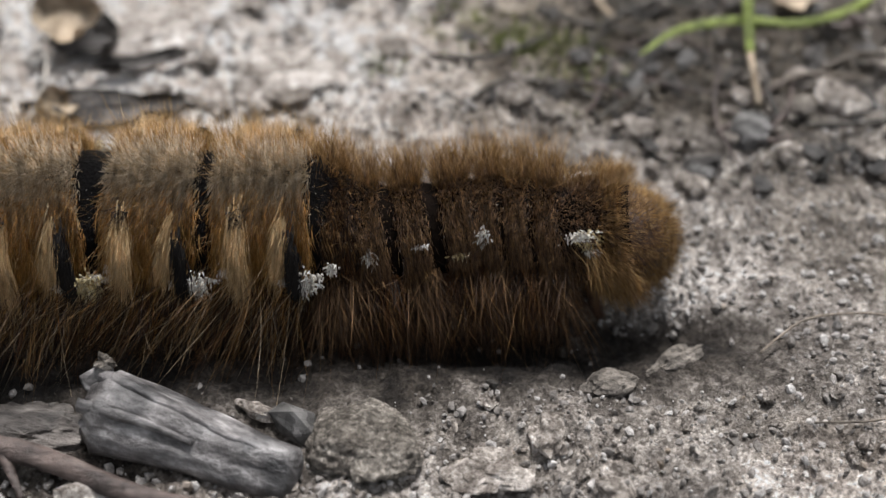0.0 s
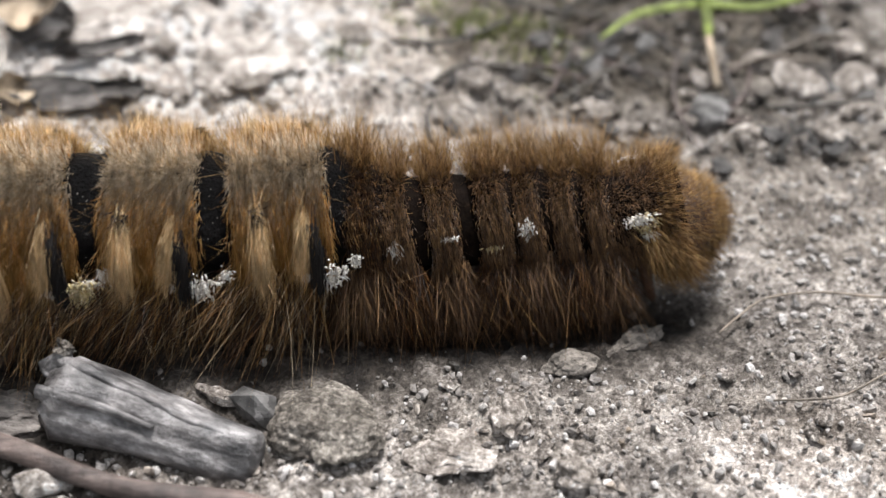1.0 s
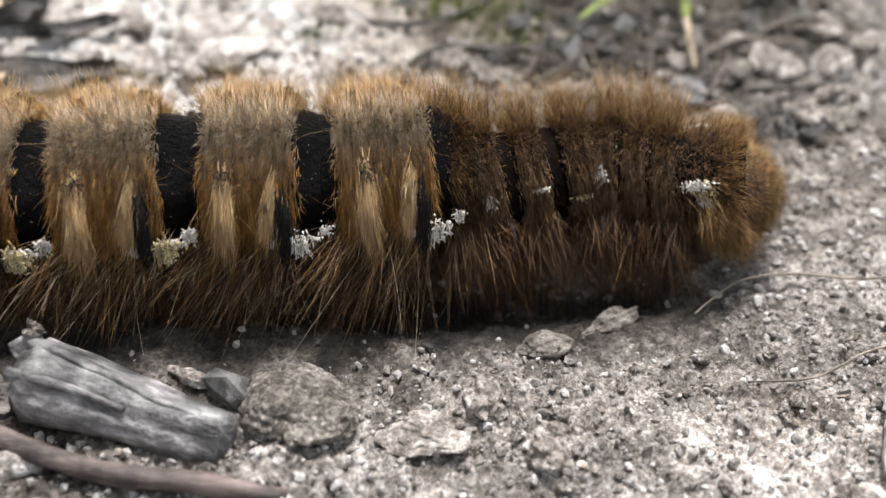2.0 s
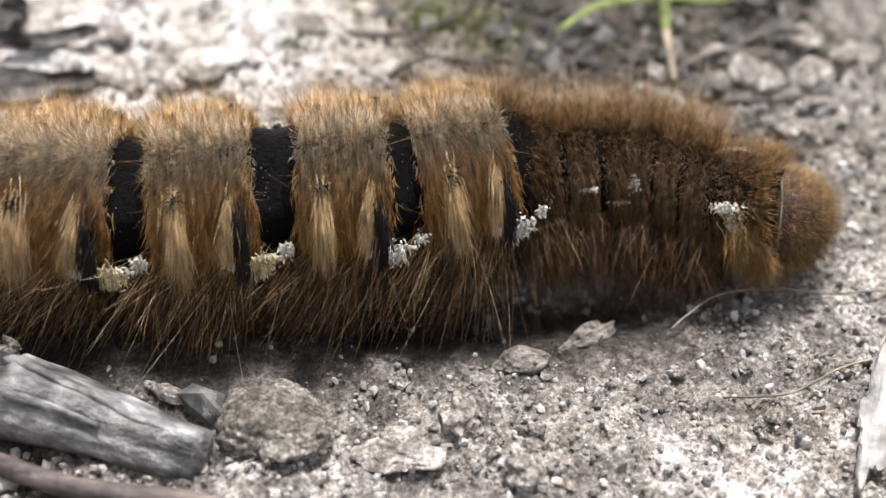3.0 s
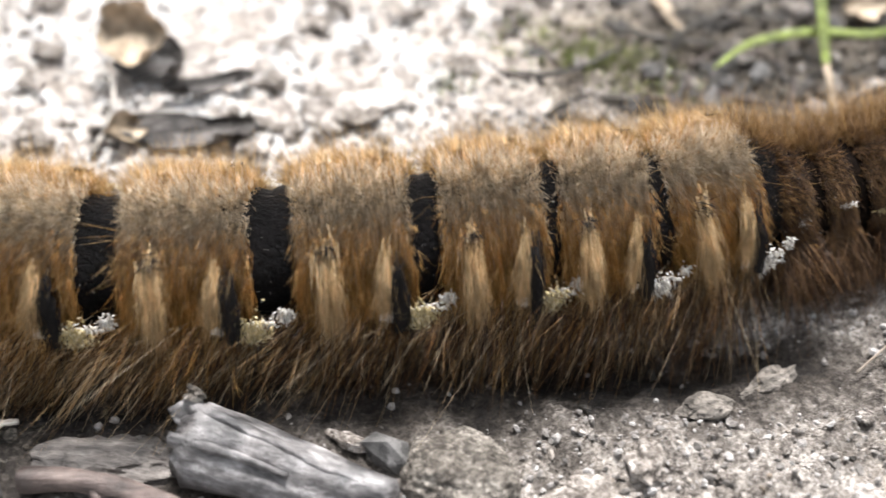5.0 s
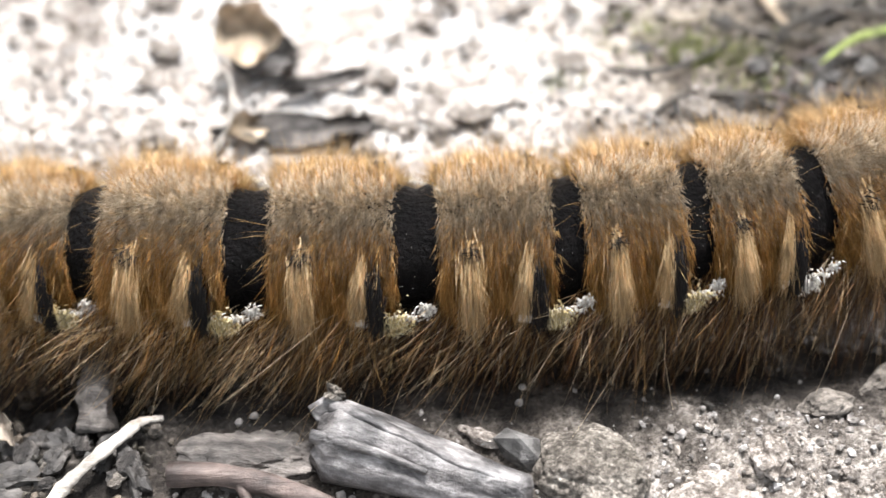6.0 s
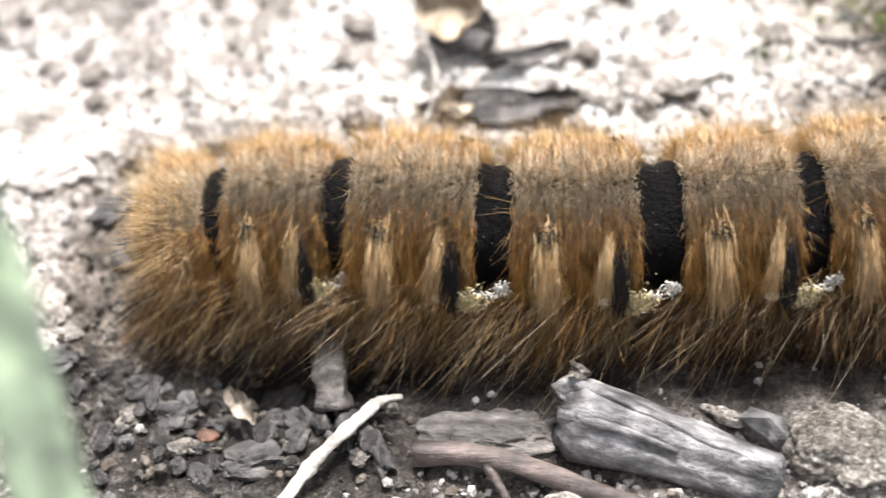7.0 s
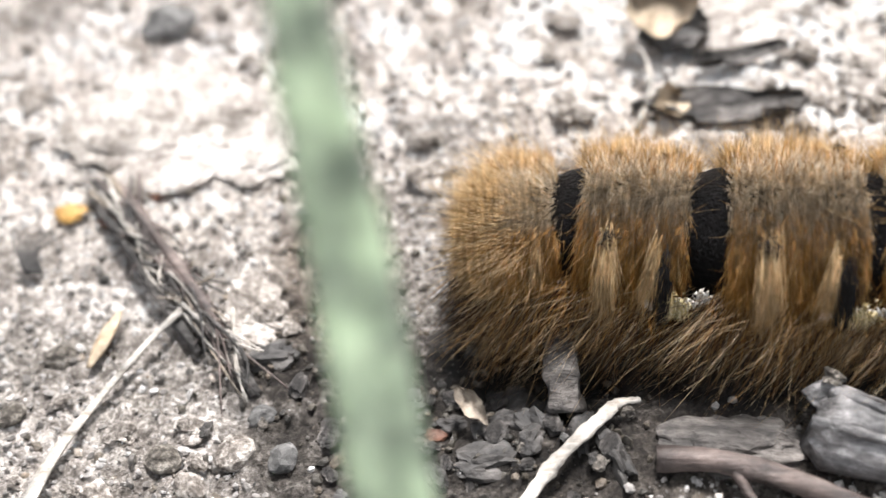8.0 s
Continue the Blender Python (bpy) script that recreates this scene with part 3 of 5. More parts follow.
    thing("root_stick", mesh_of("root_stick", *stalk([(-25.6, -13.4, 0.7), (-22.9, -13.5, 0.75), (-19.9, -14.2, 0.7), (-16.4, -15.7, 0.7), (-12.9, -16.8, 0.6), (-8.9, -17.3, 0.5), (-4.4, -18.2, 0.3)], 0.62, 0.55, 40, 12, 0.2, 8.0)), ROOT, "thin brown root lying under the twig", "root")
    thing("root_stick", mesh_of("root_stick", *stalk([(-21.9, -13.9, 0.8), (-21.3, -15, 0.5), (-20.6, -16.2, 0.2)], 0.35, 0.15, 14, 8, 0.3, 4.0)), ROOT, "short dark side root beside the twig", "root")
    # pale straw
    pts = curve_points([(-26.3, -10.15, 0.9), (-27.5, -10.45, 1), (-28.3, -11.35, 1.1), (-30.5, -13.75, 1), (-32.4, -16.55, 0.7), (-34.4, -20.25, 0.4)], 48)
    rad = [0.12 + 0.23 * min(1.0, i / 14.0) + 0.03 * math.sin(i * 0.9) + 0.03 * math.sin(i * 2.3) + (0.08 if i in (12, 13, 30) else 0) for i in range(48)]
    thing("pale_straw", mesh_of("pale_straw", *tube(pts, rad, 12, 0.22, 4.0, 0.55)), STRAW, "pale dry straw lying bent on the soil", "straw")
    thing("leaf_flake", mesh_of("leaf_flake", *scrap(1.2, 0.55, 41.0, 0.6, 0.16, 18, 10, 0.35)), TANFLAKE, "pale tan curled flake on dark debris", "leaf", at=(-34.9, -10.5, 0.7, 15, 10, -52))
    thing("pale_stub", mesh_of("pale_stub", *stalk([(-30.1, -10.2, -0.4), (-30.2, -8.8, 0.4), (-30.4, -7.0, 0.8), (-30.6, -4.6, 1.0)], 1.0, 0.85, 20, 14, 0.6, 2.0)), SLAB, "short grey-brown stub leaning in the soil", "stub")
    dead = tagged(new("dead_plant"), "dark fibrous dead plant lying flat on sand", "plant")
    part("stem", mesh_of("stem", *stalk([(-58.5, 5.1, 0.6), (-55.7, 1.5, 0.9), (-52.5, -2.3, 0.9), (-49.5, -5.7, 0.6), (-46.5, -9.6, 0.1)], 0.3, 0.4, 26, 9, 0.6, 7.0)), ROTTEN, dead)
    part("stem", mesh_of("stem", *stalk([(-57.5, 5.3, 0.5), (-54.7, 1.3, 1.3), (-51.5, -2.6, 1.2), (-48.5, -6.7, 0.7)], 0.3, 0.4, 26, 8, 0.7, 4.0)), ROOT, dead)
    part("stem", mesh_of("stem", *stalk([(-58.9, 3.9, 0.4), (-56.1, 0.5, 1), (-53.1, -3.5, 0.8), (-50.1, -7.1, 0.3)], 0.25, 0.3, 26, 8, 0.7, 9.0)), ROTTEN, dead)
    rng = random.Random(12)
    for k in range(80):
        a, b = sorted((rng.uniform(-0.05, 0.7), rng.uniform(0.3, 1.05)))
        at = lambda q, w: Vector((-58.5 + 12.2 * q + rng.gauss(0, w) * 1.1, 5.1 - 14.8 * q + rng.gauss(0, w) * 0.6, 0.75 + rng.uniform(-0.2, 0.75)))
        ctrl = [at(a, 0.8), at((2 * a + b) / 3, 0.5), at((a + 2 * b) / 3, 0.5), at(b, 0.9)]
        part("fibre", mesh_of("fibre", *stalk(ctrl, rng.uniform(0.06, 0.16), 0.05, 16, 5, 0.3, k)), (DARKLEAF, ROOT, TANFLAKE, ROTTEN, STRAW)[k % 5], dead)
    thing("pale_straw", mesh_of("pale_straw", *blade([(-51.4, -4.7, 1.1), (-53, -7, 1), (-55, -10.5, 0.8), (-56.6, -13.9, 0.8), (-57.6, -17.7, 0.6)], [0.5, 0.35, 0.45, 0.75, 0.9], (1, -0.4, 0.1), 0.3, 0.1)), STRAW, "long thin pale straw across the sand", "straw")
    thing("yellow_leaf_bit", mesh_of("yellow_leaf_bit", *blade([(-55, -4.6, 0.8), (-55.6, -6.2, 0.7), (-56.1, -8.2, 0.5)], [0.25, 0.9, 0.95, 0.3], (1, 0.1, 0.2), 0.3, 0.1)), DRY, "yellowed bit of dry leaf on the sand", "leaf")
    for k, (x, y, lx, ly, rz) in enumerate(((-33.2, -9.0, 1.6, 0.9, 30), (-31.6, -11.2, 1.4, 0.7, -40), (-34.2, -13.4, 1.8, 0.8, 10), (-29.2, -11.6, 1.2, 0.7, 70), (-38.6, -10.6, 1.1, 0.7, 15), (-27.6, -13.2, 1.2, 0.5, -60), (-45.8, -7.2, 1.5, 0.8, 20), (-40.0, -9.4, 1.2, 0.6, 100), (-44.4, 3.6, 1.4, 0.8, 50), (-43.0, 0.6, 1.3, 0.7, 120))):
        thing("bark_crumb", mesh_of("bark_crumb", *lump((lx, ly, 0.45), 40.0 + k * 3, 3, 0.9), False), DARKLEAF, "dark rotten bark crumb on dark soil", "bark", "rotten bark crumbs", at=(x, y, settle(x, y, 0.1), 0, 8, rz))
    kinds = [mesh_of("bark_crumb", *lump((1, 0.75, 0.6), 80.0 + q * 2, 3, 0.6), False) for q in range(6)]
    for q, me in enumerate(kinds):
        me.materials.append((ROTTEN, DARKLEAF, ROTTEN, DARKLEAF, BROWN_STONE, DARK_STONE)[q])
    for k in range(64):
        x, y = rng.gauss(-36, 6.5), rng.gauss(-12.0, 2.6)
        if not -50 < x < -24 or y > -7.2:
            continue
        ob, q = new("bark_crumb", kinds[k % 6]), rng.uniform(0.25, 0.85)
        ob.matrix_basis = pose(x * MM, y * MM, settle(x, y, 0.12) * MM, rng.uniform(-15, 15), rng.uniform(-20, 20), rng.uniform(0, 360)) @ Matrix.Diagonal((q, q, q, 1))
        tagged(ob, "small grey-brown rotten bark crumb", "bark", "rotten bark crumbs")
    # crumbs, bark and stones in the humus beyond the head
    for k in range(150):
        x, y = rng.gauss(17, 8.5), rng.gauss(13.5, 5.5)
        if not 0 < x < 36 or not 4.6 < y < 27:
            continue
        ob, q = new("humus_crumb", kinds[k % 6]), 0.2 + 0.7 * rng.random() ** 2
        ob.matrix_basis = pose(x * MM, y * MM, settle(x, y, 0.15 * q) * MM, rng.uniform(-20, 20), rng.uniform(-20, 20), rng.uniform(0, 360)) @ Matrix.Diagonal((q * 1.2, q, q * 0.8, 1))
        tagged(ob, "dark crumb of bark and humus", "crumb", "humus crumbs")
    pebbles = [mesh_of("grey_stone", *lump((1, 0.8, 0.6), 60.0 + q, 3, 0.3)) for q in range(4)]
    for q, me in enumerate(pebbles):
        me.materials.append((CLOD, DARK_STONE, CLOD, SANDSTONE)[q])
    for k in range(22):
        x, y, q = rng.uniform(15, 35), rng.uniform(4.8, 20), 0.4 + 0.7 * rng.random() ** 2
        ob = new("grey_stone", pebbles[k % 4])
        ob.matrix_basis = pose(x * MM, y * MM, settle(x, y, 0.2 * q) * MM, 0, 0, rng.uniform(0, 360)) @ Matrix.Diagonal((q, q, q, 1))
        tagged(ob, "small smooth grey stone lying in humus", "stone", "stones in the humus")
    for k in range(70):
        x, y, a = rng.gauss(15, 8), rng.gauss(13.5, 5), rng.uniform(0, math.pi)
        if not -2 < x < 34 or not 5.5 < y < 25:
            continue
        q, b = rng.uniform(0.9, 2.6), rng.gauss(0, 0.7)
        ctrl = [(x + math.cos(a) * q * w - math.sin(a) * b * (1 - w * w), y + math.sin(a) * q * w + math.cos(a) * b * (1 - w * w), settle(x, y, 0.15 + 0.5 * (1 - w * w))) for w in (-1, -0.3, 0.4, 1)]
        thing("rotten_twig", mesh_of("rotten_twig", *stalk(ctrl, rng.uniform(0.06, 0.17), 0.05, 14, 6, 0.3, k + 40.0)), (LITTER, ROOT, ROTTEN, DARKLEAF)[k % 4], "thin dark rotten twig in the humus", "twig", "rotten twigs in the humus")
    # leaf scraps behind
    thing("curled_leaf", mesh_of("curled_leaf", *scrap(2.3, 1.9, 3.0, 0.5, 0.14)), DRY, "pale tan curled dry leaf on dark debris", "leaf", at=(-24.3, 17.8, 2.6, 38, 6, -18))
    thing("leaf_debris", mesh_of("leaf_debris", *scrap(2.6, 1.5, 8.0, 0.4, 0.25, 26, 16, 0.5)), DARKLEAF, "dark rotten leaf under the curled leaf", "leaf", at=(-23.6, 16.9, 0.9, 14, 0, 4))
    thing("leaf_debris", mesh_of("leaf_debris", *scrap(2.8, 0.55, 12.0, 0.4, 0.2, 30, 12, 0.6)), ROTTEN, "narrow dark leaf scrap on the soil", "leaf", at=(-19.6, 14.6, 0.9, 8, 0, 12))
    thing("dark_bark", mesh_of("dark_bark", *scrap(4.6, 1.0, 15.0, 0.3, 0.4, 36, 14, 0.55)), ROTTEN, "dark bark scrap lying on pale soil", "bark", at=(-21.0, 10.6, 0.7, 12, 0, -3))
    thing("curled_leaf", mesh_of("curled_leaf", *scrap(1.3, 0.9, 19.0, 0.6, 0.12)), DRY, "small brown pointed dry leaf bit", "leaf", at=(-24.2, 10.4, 1.2, 35, 20, 40))
    thing("pink_fibre", mesh_of("pink_fibre", *stalk([(-27.0, 14.6, 0.8), (-26.4, 15.5, 1.0), (-25.6, 15.0, 1.3), (-25.1, 12.6, 1.3), (-25.4, 10.5, 0.9), (-26.0, 9.0, 0.4)], 0.14, 0.22, 24, 6, 0.2, 3.0)), STRAW, "thin hooked pinkish dry fibre", "fibre")
    thing("dry_bit", mesh_of("dry_bit", *blade([(9.6, 23.2, 1.0), (10.2, 21.4, 1.0), (10.4, 20.4, 0.9), (11.2, 19.2, 0.6)], [1.1, 0.9, 0.6, 0.3], (1, 0.5, 0.1), 0.4, 0.1)), DRY, "pale dry leaf shred in the humus", "leaf")
    # humus on the far side
    for k, (c, r, mat) in enumerate((
            (((9.2, 10.0, 0.4), (12.0, 11.9, 0.8), (14.9, 14.4, 0.5)), 0.16, LITTER), (((17.4, 14.4, 0.6), (16.6, 11.0, 0.9), (16.7, 8.6, 0.7), (17.7, 5.8, 0.2)), 0.13, ROOT),
            (((8.0, 13.0, 0.5), (11.0, 13.2, 0.8), (14.0, 16.0, 0.6), (17.0, 16.4, 0.4)), 0.13, LITTER), (((20.5, 12.8, 0.5), (23.0, 13.6, 0.9), (26.5, 13.4, 0.7)), 0.22, LITTER),
            (((22.0, 9.4, 0.5), (25.0, 9.2, 0.8), (29.0, 10.2, 0.5)), 0.18, LITTER), (((1.0, 11.5, 0.3), (4.0, 13.2, 0.7), (8.5, 12.8, 0.4)), 0.2, LITTER),
            (((12.0, 14.0, 0.4), (15.0, 12.2, 0.9), (18.0, 12.0, 0.5)), 0.15, ROOT), (((6.0, 20.5, 0.4), (9.0, 18.6, 0.8), (13.0, 18.2, 0.5)), 0.2, LITTER), (((19.0, 8.0, 0.3), (21.0, 10.4, 0.9), (22.0, 13.6, 0.4)), 0.14, ROOT),
            (((15.0, 21.5, 0.4), (18.5, 22.6, 0.9), (23.0, 22.4, 0.5)), 0.2, LITTER), (((24.0, 14.6, 0.4), (27.0, 15.6, 0.9), (31.0, 14.8, 0.5)), 0.22, LITTER), (((11.0, 16.4, 0.4), (14.5, 17.6, 0.8), (18.0, 15.2, 0.5)), 0.12, ROOT),
            (((-1.0, 16.0, 0.3), (3.0, 15.4, 0.8), (7.0, 18.0, 0.5)), 0.18, LITTER), (((10.5, 19.0, 0.5), (14.0, 20.8, 0.9), (18.0, 20.2, 0.6)), 0.22, LITTER))):
        thing("rotten_twig", mesh_of("rotten_twig", *stalk(c, r, r * 0.7, 20, 7, 0.3, k + 1.0)), mat, "thin dark rotten twig in the humus", "twig", "rotten twigs in the humus")
    ring = [(26.0 + (1.5 - 0.13 * k) * math.cos(k * 0.72), 18.6 + (1.3 - 0.11 * k) * math.sin(k * 0.72), 0.7 + 0.05 * k) for k in range(11)]
    thing("coiled_tendril", mesh_of("coiled_tendril", *stalk(ring, 0.3, 0.14, 60, 8, 0.15, 2.0)), ROOT, "coiled dry brown tendril beside the grass", "tendril")
    thing("pale_leaf_bit", mesh_of("pale_leaf_bit", *scrap(1.6, 1.0, 23.0, 0.35, 0.15)), DRY, "pale dry leaf bit beside the grass", "leaf", at=(23.3, 20.9, 1.0, 12, 0, 10))
    # grass seedling
    grass = tagged(new("grass_seedling"), "young green grass blades with a dry tip", "grass")
    part("blade", mesh_of("blade", *blade([(12.4, 15.2, 1.1), (15, 17, 1.6), (18.8, 17.7, 1.9), (22.8, 17.6, 1.7), (26.8, 19.8, 1), (29.3, 22.5, 0.2)], [0.15, 0.65, 0.75, 0.6, 0.6, 0.7], (0.2, 1, 0.2), 0.2, 0.07)), GRASS, grass)
    part("blade", mesh_of("blade", *blade([(19.7, 22.9, 4), (19.4, 19.4, 3.9), (19.2, 16.4, 2.9), (19.15, 14.4, 2)], [0.7, 0.75, 0.7, 0.55], (1, 0.1, 0.1), 0.3, 0.07)), GRASS, grass)
    part("blade_tip", mesh_of("blade_tip", *blade([(19.15, 14.4, 2), (19.3, 12.8, 1.3), (19.4, 11, 0.7)], [0.52, 0.4, 0.4], (1, 0.1, 0.1), 0.3, 0.07)), DRY, grass, "dry straw-coloured blade tip")
    part("blade", mesh_of("blade", *blade([(29.5, 23.5, 0.2), (25.0, 24.5, 2.5), (19.9, 23.5, 4.0)], [0.6, 0.7, 0.7], (0.1, 0.3, 1), 0.2, 0.07)), GRASS, grass)
    # sand in front of the head
    thing("rootlet", mesh_of("rootlet", *stalk([(16.6, -7.6, 0.4), (17.6, -6.8, 0.6), (19.4, -5.6, 0.7), (22.3, -5.2, 0.7), (25.7, -5.5, 0.6), (29.0, -5.2, 0.5)], 0.07, 0.06, 30, 6, 0.4, 3.0)), TANFLAKE, "thin rootlet lying on the sand", "root")
    thing("rootlet", mesh_of("rootlet", *stalk([(18.6, -12.0, 0.5), (22.0, -11.9, 0.7), (25.0, -10.4, 0.7), (28.0, -9.4, 0.4)], 0.06, 0.06, 24, 6, 0.4, 6.0)), TANFLAKE, "thin rootlet lying on the sand", "root")
    stone("soil_lump", 8.5, -9.6, (1.4, 0.8, 0.6), 26.0, BROWN_STONE, "lump of grey soil below the caterpillar", "clod", 8, 4, 0.4)
    stone("soil_ridge", 12.2, -7.6, (1.7, 0.6, 0.5), 33.0, BROWN_STONE, "low grey-brown ridge of crusted soil", "clod", 32, 4, 0.5, 0.4)
    thing("pale_strip", mesh_of("pale_strip", *scrap(4.4, 1.0, 55.0, 0.25, 0.18, 34, 12, 0.4)), GREY_STRAW, "pale flat shred of dry stalk on the sand", "straw", at=(26.3, -12.9, 0.55, 8, -4, 68))
    # grass blade that stands close before the lens
    near = tagged(new("tall_grass"), "single tall blue-green grass blade standing in soil", "grass")
    part("blade", mesh_of("blade", *blade(NEAR_BLADE, [2.7, 2.7, 2.6, 2.4, 2.0, 0.6], (1, 0.1, 0), 0.2, 0.12, 40)), GRASS_PALE, near)


NEAR_BLADE = [(-33.53, -34, -0.5), (-33.96, -31.5, 12), (-34.68, -27, 21), (-35.69, -22, 28), (-36.56, -18.5, 33.5), (-37.13, -15, 38)]


def build_moss():
    """Low moss in the dark humus."""
    rng = np.random.default_rng(3)
    spots = [(5.5, 17.3, 2.2, 0.8, 200), (9.0, 14.5, 1.8, 1.2, 110), (-4.0, 15.0, 1.0, 0.6, 36), (2.0, 19.8, 2.2, 1.0, 80)]
    root = np.concatenate([np.stack([rng.normal(x, sx, n), rng.normal(y, sy, n), np.zeros(n)], 1) for x, y, sx, sy, n in spots])
    root[:, 2] = [ground_height(x, y) for x, y, _ in root]
    n = len(root)
    way = np.stack([rng.normal(0, 0.5, n), rng.normal(0, 0.5, n), np.ones(n)], 1)
    thing("moss", hairs("moss", root, way, rng.uniform(0.4, 0.9, n), 0.08, rng.normal(0, 0.25, (n, 3)), 3), MOSS, "low green moss tufts in dark humus", "moss", kind="stuff")


# ---- caterpillar ----
AXIS = 4.6
BODY = tagged(new("caterpillar"), "large brown furry caterpillar with black bands crawling", "caterpillar")


def on_body(u, phi, r):
    """Points and outward normals on a tube along x, phi in radians from the top towards the near side."""
    nrm = np.stack([np.zeros_like(u), -np.sin(phi), np.cos(phi)], 1)
    return np.stack([u, np.zeros_like(u), np.zeros_like(u)], 1) + nrm * np.asarray(r).reshape(-1, 1), nrm


def lathe(profile, sides=36, rough=0.03, seed=0.0):
    """A body skin turned about x from (x, radius) pairs, flatter below."""
    v, f = [], []
    for x, r in profile:
        for k in range(sides):
            a = 2 * math.pi * k / sides
            q = r * (1 + rough * noise.noise(Vector((x * 0.9 + seed, math.cos(a) * 2, math.sin(a) * 2))))
            z = math.cos(a) * q
            v.append((x, -math.sin(a) * q, z if z > -0.75 * r else -0.75 * r + (z + 0.75 * r) * 0.4))
    n = len(profile)
    for i in range(n - 1):
        for k in range(sides):
            a, b = i * sides + k, i * sides + (k + 1) % sides
            f.append((a, a + sides, b + sides, b))
    f.append(tuple(range(sides)))
    f.append(tuple(reversed(range((n - 1) * sides, n * sides))))
    return v, f


def fur(name, rng, parent, mat, n, u0, u1, p0, p1, length, radius, lean=(0, 0, 0), spread=0.25, droop=0.1, comb=0.0, r=3.55, rings=2, both=True, keep=None, shape=None, label="", peak=None, strand=0.3, skew=1.0, fan=0.0, edge=0.0, wild=0.08):
    """A coat of n hairs between u0 and u1 along the body and p0 to p1 degrees from the top (on both sides)."""
    u = rng.uniform(u0, u1, n)
    if peak is None:
        phi = np.radians(rng.uniform(p0, p1, n))
    else:
        phi = np.radians(rng.triangular(p0, peak, p1, n))
    if keep is not None:
        ok = keep(u, np.degrees(phi))
        u, phi = u[ok], phi[ok]
    n = len(u)
    u = u + rng.normal(0, 0.15, n)
    sgn = np.where(rng.random(n) < (0.66 if p0 >= 8 else 0.5), 1, -1) if both is True else np.full(n, 1 if both == "near" else -1)
    phi = phi * sgn
    rad = np.full(n, r) if shape is None else shape(u)
    root, nrm = on_body(u, phi, rad - 0.05)
    side = np.stack([np.zeros(n), -np.sign(phi), np.zeros(n)], 1)
    # hair lies ever flatter from the far flank over the back to the near side
    lie = np.clip((phi + 1.15 + rng.normal(0, 0.2, n)) / 1.3, -1, 1)
    down = np.stack([np.zeros(n), -np.cos(phi), -np.sin(phi)], 1) * lie[:, None]
    a, b = u * 4.1 + 3 * np.sin(phi * 5), phi * 9 + 2 * np.sin(u * 1.7)
    clump = np.stack([np.sin(a) + 0.6 * np.sin(2.3 * a + b), np.sin(b + 1.3 * a), np.sin(1.7 * b - a)], 1) * 0.13
    way = nrm + clump + np.array([lean[0], 0, lean[2]]) + side * lean[1] + down * comb + rng.normal(0, spread, (n, 3))
    bend = np.stack([np.full(n, lean[0] * 0.4), np.zeros(n), np.full(n, -droop)], 1) + rng.normal(0, wild, (n, 3))
    ln = length[0] + (length[1] - length[0]) * rng.random(n) ** skew
    # hairs near the ends of a coat spread over its rim
    out = np.clip((u - (u0 + u1) / 2) / ((u1 - u0) / 2), -1.1, 1.1)
    way[:, 0] += fan * out ** 3
    ln = ln * (1 - edge * out ** 4)
    # hairs close together lean into one strand
    cell = np.floor(u / strand + 0.4 * np.sin(phi * 5) + rng.normal(0, 0.12, n))
    pick = np.sin(cell * 12.9898 + np.floor(phi * 2.2) * 78.233) * 437.58
    pick = pick - np.floor(pick)
    way[:, 0] += 0.55 * ((cell + 0.5 - 0.4 * np.sin(phi * 5)) * strand - u) / ln + (pick - 0.5) * 0.22
    ln = ln * (0.82 + 0.36 * pick)
    return part(name, hairs(name, root, way, ln, radius, bend, rings), mat, parent, label)


def spot_hairs(name, rng, parent, mat, n, u, su, p, sp, length, radius, way, spread, r=3.6, side=1, bend=(0, 0, -0.1), rings=2, label=""):
    """A tuft at one place of the body; way is along x, down the side, outwards."""
    uu, pp = rng.normal(u, su, n), np.radians(rng.normal(p, sp, n)) * side
    root, nrm = on_body(uu, pp, np.full(n, r))
    down = np.stack([np.zeros(n), -np.cos(pp) * side, -np.sin(pp) * side], 1)
    w = np.array([1.0, 0, 0]) * way[0] + down * way[1] + nrm * way[2] + rng.normal(0, spread, (n, 3))
    b = np.tile(np.array(bend), (n, 1)) + rng.normal(0, 0.06, (n, 3))
    return part(name, hairs(name, root, w, rng.uniform(length[0], length[1], n), radius, b, rings), mat, parent, label)


def leg(parent, u, side, r, reach, mat, name="proleg"):
    v, f = stalk([(u, -1.6 * side, -2.2), (u, -2.2 * side, -3.2), (u + 0.1, -2.3 * side, -reach - 0.5)], r, r * 0.75, 8, 9, 0.1, u)
    part(name, mesh_of(name, v, f), mat, parent)


